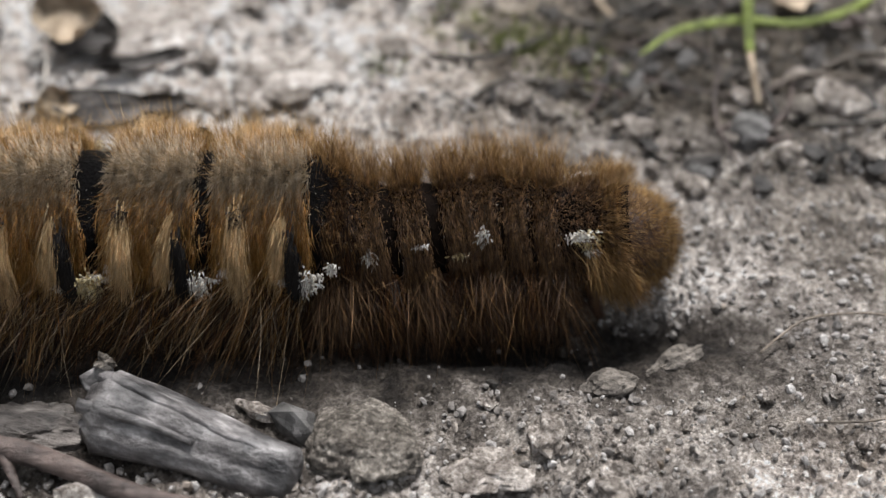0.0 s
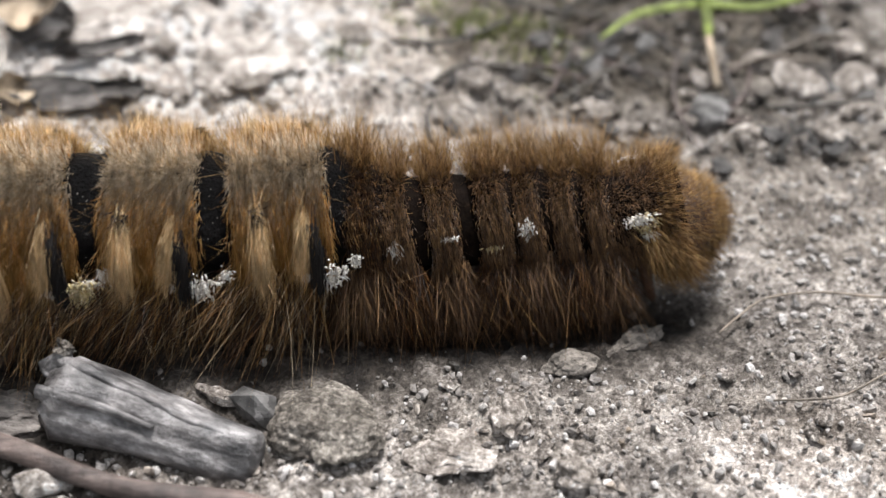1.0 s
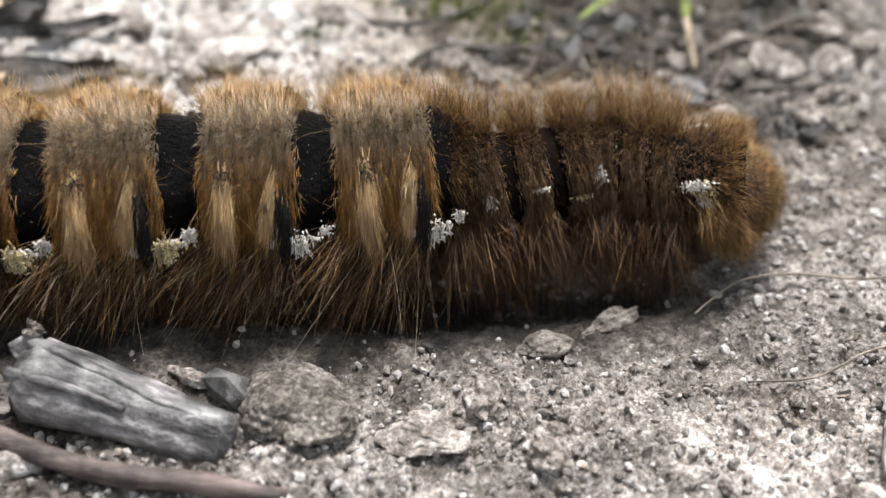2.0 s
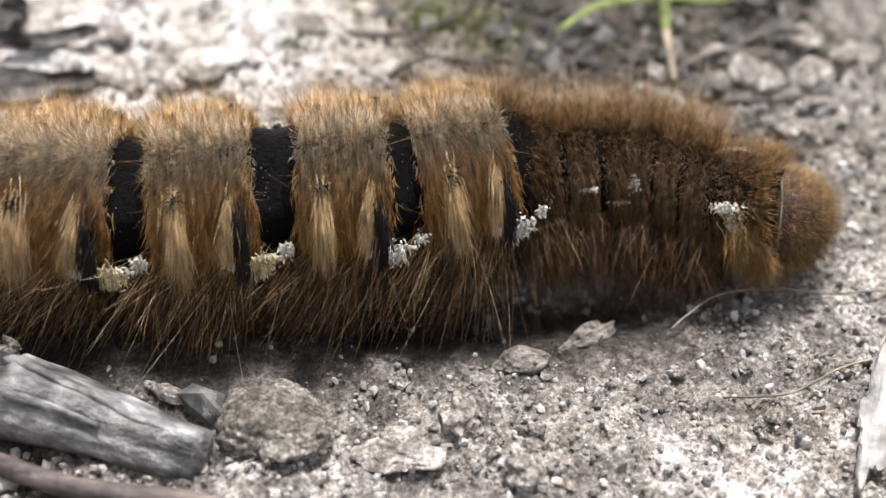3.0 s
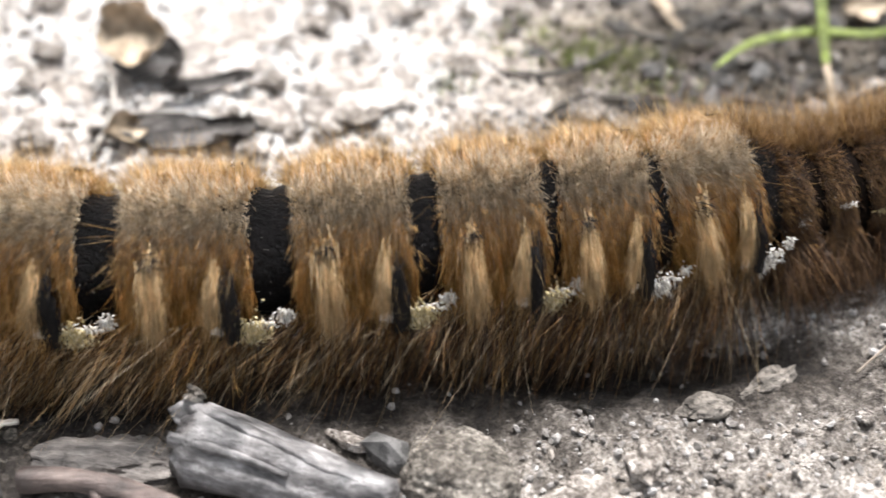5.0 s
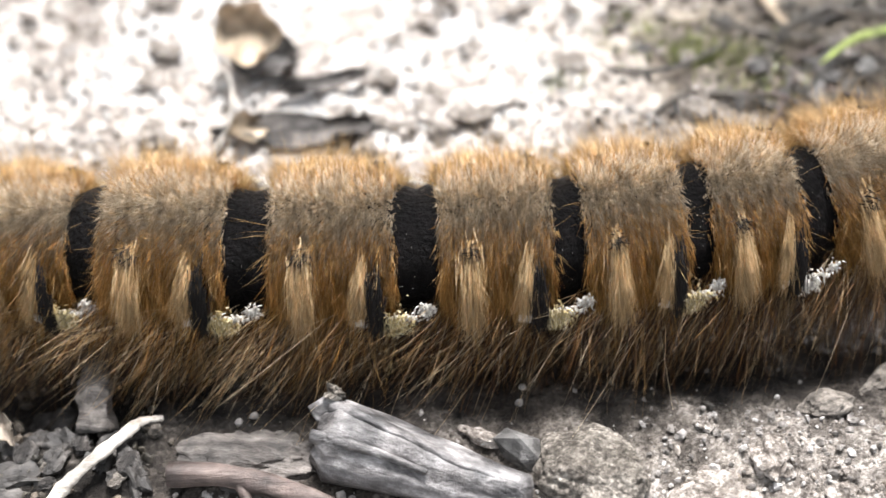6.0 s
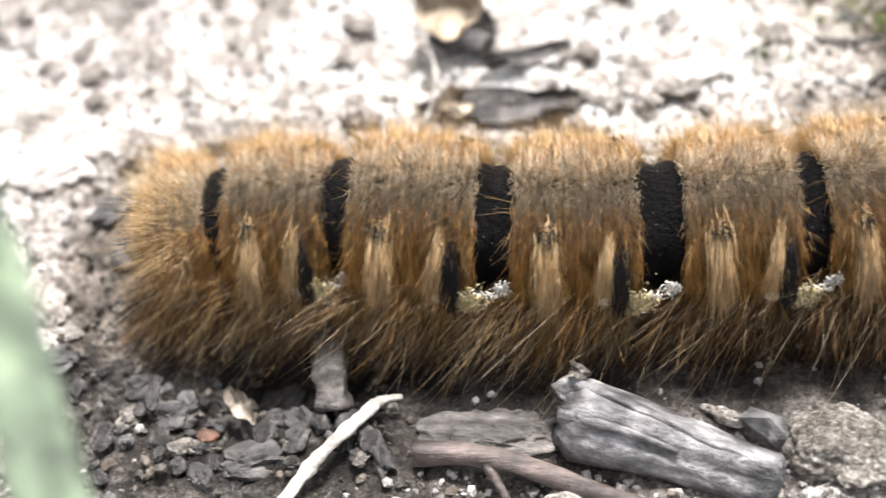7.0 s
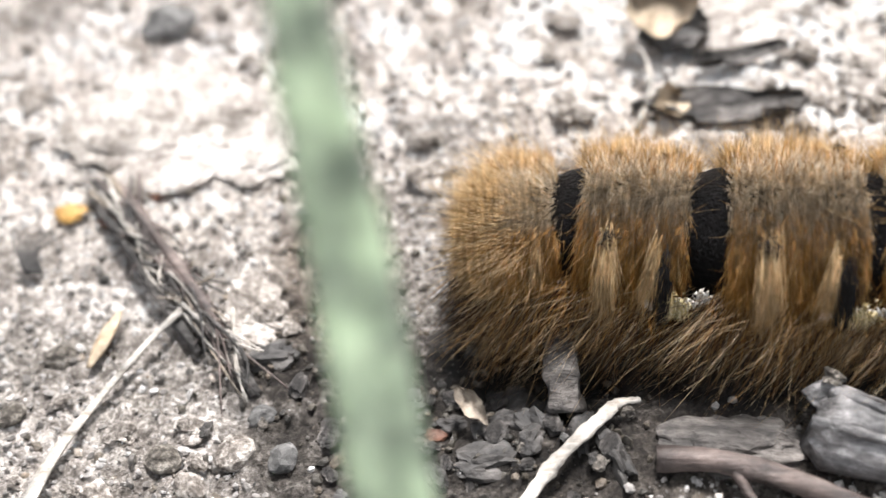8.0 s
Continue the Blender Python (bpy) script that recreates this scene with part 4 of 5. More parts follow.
def furry_segment(k, span, coat, r, prolegs):
    rng = np.random.default_rng(100 + k)
    much = 1.0 if k >= 3 else 0.38
    seg = new("segment")
    seg.parent = BODY
    L = coat / 0.84
    half = span * 0.5
    prof = []
    for i in range(15):
        x = -0.66 * span + 1.32 * span * i / 14
        e = abs(x) / half
        prof.append((x, r * (0.80 if e > 1.2 else 0.90 if e > 1.05 else 0.96 if e > 0.9 else 1.0 - 0.015 * math.cos(e * 6))))
    part("skin", mesh_of("skin", *lathe(prof, 40, 0.05, k)), SKIN, seg, "bare black skin showing as a band")
    lo, hi = -0.42 * L, 0.42 * L
    wu = lambda p: 0.285 * span - 0.0007 * span * (p - 35)
    wedge = lambda u, p: ~((np.abs(u - wu(p)) < 0.0017 * span * (p - 28)) & (p > 32))
    tufty = lambda u, p: np.sin(u * 5.1 + 0.09 * p) + np.sin(u * 2.3 - 0.13 * p + k) + rng.normal(0, 0.7, len(u)) > -0.25
    clear = lambda u, p: ~((np.abs(u - 0.45 * span) < 0.11 * span) & (p < 112)) & tufty(u, p)
    dens = L / 8.0
    fur("undercoat", rng, seg, FUR_SHEEN_GREY, int(4200 * dens), lo + 0.1, hi - 0.1, 0, 66, (0.35, 0.8), 0.03, (-0.1, 0, 0), 0.25, 0.05, 0.5, r, 1, True, wedge, label="dense undercoat, sheen painted grey")
    # lower undercoat takes the fringe brown with shade darkened into it
    fur("undercoat", rng, seg, FUR_FRINGE_SHADED, int(2000 * dens), lo + 0.2, hi - 0.2, 55, 104, (0.35, 0.7), 0.036, (-0.1, 0, 0), 0.35, 0.05, 0.5, r, 1, True, wedge, label="dense brown undercoat with shade in its colour")
    fur("dorsal_fur", rng, seg, FUR_SHEEN_GREY, int(9500 * dens), lo, hi, 0, 56, (0.8, 1.8), 0.016, (-0.06, 0, 0), 0.16, 0.05, 1.3, r, 1, True, wedge, label="velvety back fur, sky sheen painted grey", peak=0.5, fan=0.1, edge=0.3)
    fur("side_fur", rng, seg, FUR_GOLD, int(15500 * dens), lo, hi, 8, 104, (0.8, 1.9), 0.016, (-0.05, 0, 0), 0.2, 0.15, 1.1, r, 2, True, wedge, label="golden brown side fur", peak=72, fan=0.05, edge=0.2, wild=0.14)
    fur("crest_fur", rng, seg, FUR_CREST, int(5000 * dens), lo - 0.3, hi + 0.35, 20, 90, (0.4, 2.75), 0.0105, (-0.15, 0, 0.1), 0.38, 0.0, 0.2, r, 2, "far", label="tall golden crest fur", peak=58, strand=0.25, skew=2.2, fan=0.3, edge=0.2, wild=0.16)
    fur("long_hair", rng, seg, FUR_CREST, int(380 * dens), lo + 0.15, hi - 0.1, 0, 76, (1.4, 3.4), 0.010, (-0.12, 0, 0), 0.3, 0.05, 0.2, r, 3, True, strand=0.3, fan=0.25, wild=0.14)
    fur("fringe_fur", rng, seg, FUR_FRINGE_SHADED, int(5200 * dens), -0.55 * L, 0.55 * L, 84, 150, (1.4, 5.0 + 0.3 * max(0, 4 - k)), 0.017, (-0.5, 0.3, -0.35), 0.48, 0.4, 0.25, r, 4, True, clear, label="long brown fringe hair", strand=0.8, wild=0.24)
    fur("flank_hair", rng, seg, FUR_GOLD, int((750 if k < 5 else 2300) * dens), -0.5 * L, 0.5 * L, 82, 122, (1.2, 3.8), 0.015, (-0.45, 0.3, -0.25), 0.45, 0.35, 0.25, r, 4, True, clear, label="golden flank hair over the fringe", strand=0.9, wild=0.24)
    fur("guard_hair", rng, seg, FUR_PALE, int((420 if k < 5 else 800) * dens), -0.52 * L, 0.52 * L, 84, 138, (2.2, 5.6), 0.013, (-0.5 - 0.1 * k, 0.4, -0.2), 0.45, 0.45, 0.1, r, 5, True, label="long pale guard hairs", strand=0.9, wild=0.28)
    # short white hairs stand in for glints on the glossy black skin
    fur("painted_glints", rng, seg, FUR_WHITE, 34, 0.36 * L, 0.60 * L, 15, 96, (0.02, 0.05), 0.02, (0, 0, 0), 0.4, 0.0, 0.0, r, 2, True, label="tiny white specks painted as glints on the band")
    for s in (1, -1):
        spot_hairs("buff_tuft", rng, seg, FUR_BUFF, 520, -0.18 * span, 0.030 * span, 55, 9, (1.5, 3.2), 0.016, (0.0, 1.0, 0.32), 0.12, r + 0.95, s, (0, 0, -0.12), 2, "pale buff hair tuft")
        spot_hairs("buff_tuft", rng, seg, FUR_BUFF, 300, 0.20 * span, 0.019 * span, 56, 7, (1.2, 2.6), 0.016, (-0.28, 1.0, 0.32), 0.10, r + 0.95, s, (0, 0, -0.1), 2, "pale buff hair tuft")
        if s > 0:
            spot_hairs("black_tuft", rng, seg, FUR_BLACK, 70, -0.18 * span, 0.03 * span, 42, 3.0, (0.4, 0.9), 0.03, (0.1, 0.3, 0.9), 0.3, r + 0.95, s)
        spot_hairs("black_wedge", rng, seg, FUR_BLACK, 560, wu(76) + 0.01 * span, 0.026 * span, 76, 11, (0.6, 1.3), 0.036, (-0.05, 0.95, 0.25), 0.1, r + 1.15, s, label="black hair wedge")
        spot_hairs("white_mark", rng, seg, FUR_WHITE, int(150 * much), 0.58 * span, 0.026 * span, 84, 2.8, (0.10, 0.3), 0.055, (0, 0.3, 1), 0.9, r + 0.7, s, label="white scale spot")
        spot_hairs("white_mark", rng, seg, FUR_WHITE, int(80 * much), 0.18 * span, 0.022 * span, 91, 1.8, (0.10, 0.3), 0.055, (0, 0.2, 1), 0.6, r + 1.1, s, label="white scale spot")
        spot_hairs("yellow_mark", rng, seg, FUR_YELLOW if k >= 3 else FUR_WHITE, int(380 * much), 0.375 * span, 0.05 * span, 92.5, 5.6, (0.12, 0.45), 0.055, (0, 0.4, 1), 0.9, r + 1.15, s, label="pale yellow scale spot")
        spot_hairs("white_mark", rng, seg, FUR_WHITE, int(90 * much), 0.46 * span, 0.05 * span, 87, 1.6, (0.10, 0.3), 0.05, (0, 0.3, 1), 0.9, r + 1.0, s, label="white scale spot")
        if prolegs:
            leg(seg, 0.0, s, 0.75, AXIS - 0.1, SKIN_BROWN)
    return seg


def thorax_ring(k, length, r):
    rng = np.random.default_rng(200 + k)
    seg = new("thorax_ring")
    seg.parent = BODY
    L = length
    prof = [(-0.75 * L + 1.5 * L * i / 12, r * (0.9 + 0.1 * math.cos(min(1.0, abs(i - 6) / 5.0) * math.pi / 1.0) * 0.9)) for i in range(13)]
    part("skin", mesh_of("skin", *lathe(prof, 40, 0.06, k + 20)), SKIN_BROWN, seg, "dark brown folded skin")
    w = 0.325 * L
    fur("dark_fur", rng, seg, FUR_FRINGE_SHADED if k == 0 else FUR_DARK, int(5000 * L / 2.4), -w, w, 0, 124, (0.4, 1.2), 0.017, (0.05, 0, 0), 0.17, 0.15, 1.25, r - 0.1, 2, label="short dark chestnut fur", edge=0.3)
    fur("crest_fur", rng, seg, FUR_RUST, int(1250 * L / 2.4), -1.2 * w, 1.2 * w, 0, 85, (0.4, 3.1), 0.012, (0.0, 0, 0.1), 0.4, 0.0, 0.2, r - 0.08, 2, "far", label="rust-coloured crest fur", peak=52, strand=0.45, skew=1.7)
    fur("rust_fur", rng, seg, FUR_RUST, int(240 * L / 2.4), -w, w, 0, 60, (0.5, 1.0), 0.013, (0.0, 0, 0.0), 0.25, 0.0, 0.5, r - 0.08, 2, "near")
    fur("long_hair", rng, seg, FUR_FRINGE_SHADED, int(90 * L / 2.4), -w, w, 0, 95, (1.2, 2.6), 0.011, (0.0, 0, 0.0), 0.35, 0.05, 0.0, r - 0.08, 3, True)
    # odd rings use the fringe brown that has the underside's shade in it
    fur("belly_fur", rng, seg, FUR_FRINGE_SHADED if k % 2 else FUR_DARK, int(1900 * L / 2.4), -1.25 * w, 1.4 * w, 88, 155, (0.8, 4.4), 0.018, (-0.05, 0.25, -0.35), 0.42, 0.3, 0.15, r - 0.1, 3, label="dark belly hair", strand=0.7, wild=0.2, skew=1.6)
    for q in range(6):
        spot_hairs("fringe_tuft", rng, seg, FUR_FRINGE_SHADED, 26, rng.uniform(-w, w), 0.10, rng.uniform(90, 128), 4, (1.6, 4.8), 0.015, (rng.normal(-0.15, 0.4), 0.75, 0.5), 0.22, r, 1 if q < 4 else -1, (-0.05, 0, -0.35), 4, "clumped brown fringe hair")
    # white specks painted on as glints of the thorax skin
    fur("painted_glints", rng, seg, FUR_WHITE, 16, -0.4 * L, 0.4 * L, 10, 96, (0.03, 0.07), 0.028, (0, 0, 0), 0.4, 0.0, 0.0, r + 0.1, 2, "near", label="tiny white specks painted as glints")
    return seg


def prothorax(L, r):
    rng = np.random.default_rng(300)
    seg = new("prothorax")
    seg.parent = BODY
    prof = [(-0.8 * L + 1.6 * L * i / 12, r * (1.0 - 0.03 * abs(i - 5))) for i in range(13)]
    part("skin", mesh_of("skin", *lathe(prof, 40, 0.06, 31)), SKIN_BROWN, seg, "dark brown skin plate")
    fur("dark_fur", rng, seg, FUR_DARK, 7000, -0.55 * L, 0.6 * L, 0, 120, (0.25, 0.7), 0.018, (0.2, 0, -0.2), 0.3, 0.1, 0.3, r - 0.06, 2, label="short dark chestnut fur")
    fur("crest_fur", rng, seg, FUR_RUST, 1100, -0.5 * L, 0.6 * L, 10, 85, (0.3, 1.9), 0.012, (0.2, 0, 0.1), 0.35, 0.0, 0.0, r - 0.08, 2, "far", label="rust-coloured crest fur")
    fur("rust_fur", rng, seg, FUR_RUST, 900, 0.0 * L, 0.7 * L, 84, 130, (0.9, 2.2), 0.016, (0.55, 0.1, -0.2), 0.3, 0.1, 0.2, r - 0.06, 3, label="rust-coloured forward fur")
    fur("rust_fur", rng, seg, FUR_RUST, 1100, 0.3 * L, 0.66 * L, 0, 92, (0.5, 1.6), 0.014, (0.6, 0, 0.0), 0.35, 0.1, 0.2, r - 0.06, 2, label="rust-coloured forward fur")
    for s in (1, -1):
        spot_hairs("cream_mark", rng, seg, FUR_WHITE, 120, 0.0, 0.11 * L, 47, 2.6, (0.15, 0.35), 0.05, (0.4, 0.1, 1), 0.6, r + 0.2, s, label="cream scale mark")
        spot_hairs("cream_mark", rng, seg, FUR_YELLOW, 190, 0.06 * L, 0.11 * L, 51, 4.0, (0.25, 0.5), 0.055, (0.4, 0.1, 1), 0.5, r, s, label="cream scale mark")
        spot_hairs("cream_mark", rng, seg, FUR_WHITE, 50, 0.12 * L, 0.06 * L, 66, 2.0, (0.25, 0.5), 0.055, (0.4, 0.1, 1), 0.5, r, s, label="cream scale mark")
        v, f = lump((0.55, 0.3, 0.35), 41.0, 2, 0.2)
        ob = part("wart", mesh_of("wart", v, f), HEAD_SKIN, seg, "brown side wart")
        ob.location = (0.3 * MM, -s * (r - 0.05) * MM * 0.80, (r - 0.05) * MM * 0.6)
        spot_hairs("fringe_fur", rng, seg, FUR_RUST, 420, 0.2 * L, 0.12 * L, 80, 10, (1.2, 2.6), 0.016, (0.5, 0.6, 0.8), 0.35, r, s, rings=3, label="rust fringe hair")
        leg(seg, -0.2, s, 0.4, AXIS - 0.4, HEAD_SKIN, "leg")
    return seg


def head():
    rng = np.random.default_rng(400)
    seg = new("head")
    seg.parent = BODY
    v, f = [], []
    bm = bmesh.new()
    bmesh.ops.create_uvsphere(bm, u_segments=36, v_segments=24, radius=1)
    for q in bm.verts:
        p = q.co
        cleft = 0.10 * math.exp(-(p.y / 0.12) ** 2) * max(0, p.z + 0.3) * (1 if p.x > -0.2 else 0)
        q.co = Vector((p.x * 2.5, p.y * 2.6, p.z * 2.7)) * (1 - cleft)
    v, f = [q.co.copy() for q in bm.verts], [[q.index for q in g.verts] for g in bm.faces]
    bm.free()
    part("capsule", mesh_of("capsule", v, f), HEAD_SKIN, seg, "brown rounded head capsule")
    n = 9000
    d = unit(rng.normal(size=(n, 3)))
    d = d[d[:, 0] > -0.35]
    n = len(d)
    root = d * (2.45, 2.55, 2.65)
    part("face_fur", hairs("face_fur", root, d + rng.normal(0, 0.25, (n, 3)) + (0.25, 0, -0.25), rng.uniform(0.25, 0.5, n) + 0.7 * rng.random(n) ** 4 + 0.4 * np.clip(d[:, 0], 0, 1), 0.014, rng.normal(0, 0.1, (n, 3)) + (0, 0, -0.1), 1), FUR_RUST, seg, "rust-brown face fur")
    arc = [(-0.5 + 0.25 * math.cos(a), -math.sin(a) * 2.75, math.cos(a) * 2.85) for a in np.linspace(-1.2, 1.35, 14)]
    part("collar", mesh_of("collar", *stalk(arc, 0.045, 0.045, 40, 6, 0.5, 2.0)), TANFLAKE, seg, "thin cream collar rim")
    for s in (1, -1):
        part("antenna", mesh_of("antenna", *stalk([(1.5, -0.9 * s, -1.4), (2.1, -1.1 * s, -1.8), (2.4, -1.15 * s, -2.1)], 0.14, 0.06, 8, 6, 0.1, 1.0)), HEAD_SKIN, seg)
        part("jaw", mesh_of("jaw", *stalk([(1.2, -0.5 * s, -1.9), (1.7, -0.4 * s, -2.4), (1.8, -0.1 * s, -2.6)], 0.35, 0.15, 8, 7, 0.1, 1.0)), SKIN, seg)
    return seg


def tail(length, r):
    rng = np.random.default_rng(500)
    seg = new("tail_segment")
    seg.parent = BODY
    L = length
    shape = lambda u: r * np.sqrt(np.clip(1 - np.clip(-(np.asarray(u) - 0.25 * L) / (0.89 * L), 0, 0.999) ** 2.0, 0.02, 1))
    prof = [(x, float(shape(x))) for x in list(np.linspace(-0.625 * L, -0.1 * L, 16)) + [0.1 * L, 0.25 * L]] + [(0.4 * L, r * 0.85)]
    part("skin", mesh_of("skin", *lathe(prof, 40, 0.05, 3)), SKIN, seg, "bare black skin showing as a band")
    hi = 0.02 * L
    fur("dorsal_fur", rng, seg, FUR_SHEEN_GREY, 6500, -0.5 * L, hi, 0, 46, (0.6, 1.3), 0.017, (-0.4, 0, 0), 0.25, 0.1, 0.3, r, 2, True, None, shape, "velvety back fur, sky sheen painted grey")
    fur("side_fur", rng, seg, FUR_GOLD, 11000, -0.6 * L, hi, 35, 106, (0.9, 1.9), 0.017, (-0.45, 0, -0.2), 0.25, 0.2, 0.3, r, 2, True, None, shape, "golden brown side fur")
    fur("belly_fur", rng, seg, FUR_FRINGE_SHADED, 2000, -0.6 * L, 0.3 * L, 96, 150, (1.0, 3.0), 0.02, (-0.4, 0.1, -0.2), 0.35, 0.3, 0.3, r, 2, True, None, shape, "dark belly hair")
    fur("long_hair", rng, seg, FUR_BUFF, 1500, -0.6 * L, hi, 0, 120, (1.8, 3.6), 0.011, (-0.6, 0, 0), 0.4, 0.05, 0.1, r, 3, True, None, shape)
    fur("fringe_fur", rng, seg, FUR_FRINGE_SHADED, 3200, -0.6 * L, 0.3 * L, 92, 145, (1.8, 4.4), 0.017, (-0.7, 0.3, -0.2), 0.35, 0.35, 0.0, r, 3, True, None, shape, "long brown fringe hair")
    n = 6000
    d = unit(rng.normal(size=(n, 3)))
    d[:, 0] = -np.abs(d[:, 0])
    root = d * (1.6, r * 0.9, r * 0.9) + (-0.35 * L, 0, 0)
    part("rump_fur", hairs("rump_fur", root, d + rng.normal(0, 0.25, (n, 3)), rng.uniform(0.8, 2.2, n), 0.017, rng.normal(0, 0.1, (n, 3)) + (0, 0, -0.2), 2), FUR_CREST, seg, "golden rump fur")
    for s in (1, -1):
        leg(seg, -0.1 * L, s, 0.9, AXIS - 0.1, SKIN_BROWN)
    return seg


def rump(r):
    """The short segment before the tail's cap, its front rim at x = 0 bare and black."""
    rng = np.random.default_rng(510)
    seg = new("rump_segment")
    seg.parent = BODY
    part("skin", mesh_of("skin", *lathe([(-3.2, r * 0.9), (-2.4, r), (-1.2, r), (0.0, r), (0.7, r * 0.95), (1.1, r * 0.85)], 40, 0.05, 5)), SKIN, seg, "bare black skin showing as a band")
    lo, hi = -3.2, -0.62
    fur("undercoat", rng, seg, FUR_SHEEN_GREY, 1100, lo, hi, 0, 100, (0.35, 0.75), 0.03, (-0.2, 0, 0), 0.25, 0.05, 0.5, r, 1, label="dense undercoat, sheen painted grey")
    fur("dorsal_fur", rng, seg, FUR_SHEEN_GREY, 3600, lo, hi, 0, 52, (0.7, 1.5), 0.016, (-0.25, 0, 0), 0.2, 0.08, 0.9, r, 1, label="velvety back fur, sky sheen painted grey")
    fur("side_fur", rng, seg, FUR_GOLD, 6500, lo, hi, 30, 106, (0.8, 1.8), 0.016, (-0.3, 0, -0.1), 0.22, 0.18, 0.8, r, 2, label="golden brown side fur", wild=0.14)
    fur("crest_fur", rng, seg, FUR_CREST, 1300, lo, hi, 20, 90, (0.4, 2.3), 0.012, (-0.2, 0, 0.1), 0.38, 0.0, 0.2, r, 2, "far", label="golden crest fur", skew=2.0)
    fur("long_hair", rng, seg, FUR_BUFF, 500, lo, hi, 0, 118, (1.6, 3.8), 0.010, (-0.5, 0, 0), 0.4, 0.08, 0.1, r, 4, wild=0.16)
    fur("fringe_fur", rng, seg, FUR_FRINGE_SHADED, 1300, lo, hi + 0.9, 88, 148, (1.6, 4.6), 0.017, (-0.65, 0.3, -0.25), 0.42, 0.35, 0.1, r, 4, label="long brown fringe hair", wild=0.22)
    fur("flank_hair", rng, seg, FUR_GOLD, 700, lo, hi + 0.7, 82, 124, (1.4, 4.2), 0.015, (-0.6, 0.3, -0.2), 0.42, 0.35, 0.1, r, 4, label="golden flank hair over the fringe", wild=0.22)
    fur("guard_hair", rng, seg, FUR_PALE, 320, lo, hi + 0.6, 86, 135, (2.2, 5.0), 0.013, (-0.9, 0.4, -0.15), 0.4, 0.4, 0.0, r, 5, label="long pale guard hairs", wild=0.24)
    for s in (1, -1):
        spot_hairs("white_mark", rng, seg, FUR_WHITE, 90, -0.35, 0.16, 90, 3.0, (0.12, 0.35), 0.05, (0, 0.2, 1), 0.8, r + 0.5, s, label="white scale spot")
        spot_hairs("buff_tuft", rng, seg, FUR_BUFF, 150, -1.6, 0.16, 58, 7, (0.9, 1.9), 0.016, (-0.3, 1.0, 0.4), 0.15, r + 0.7, s, (0, 0, -0.1), 2, "pale buff hair tuft")
    return seg


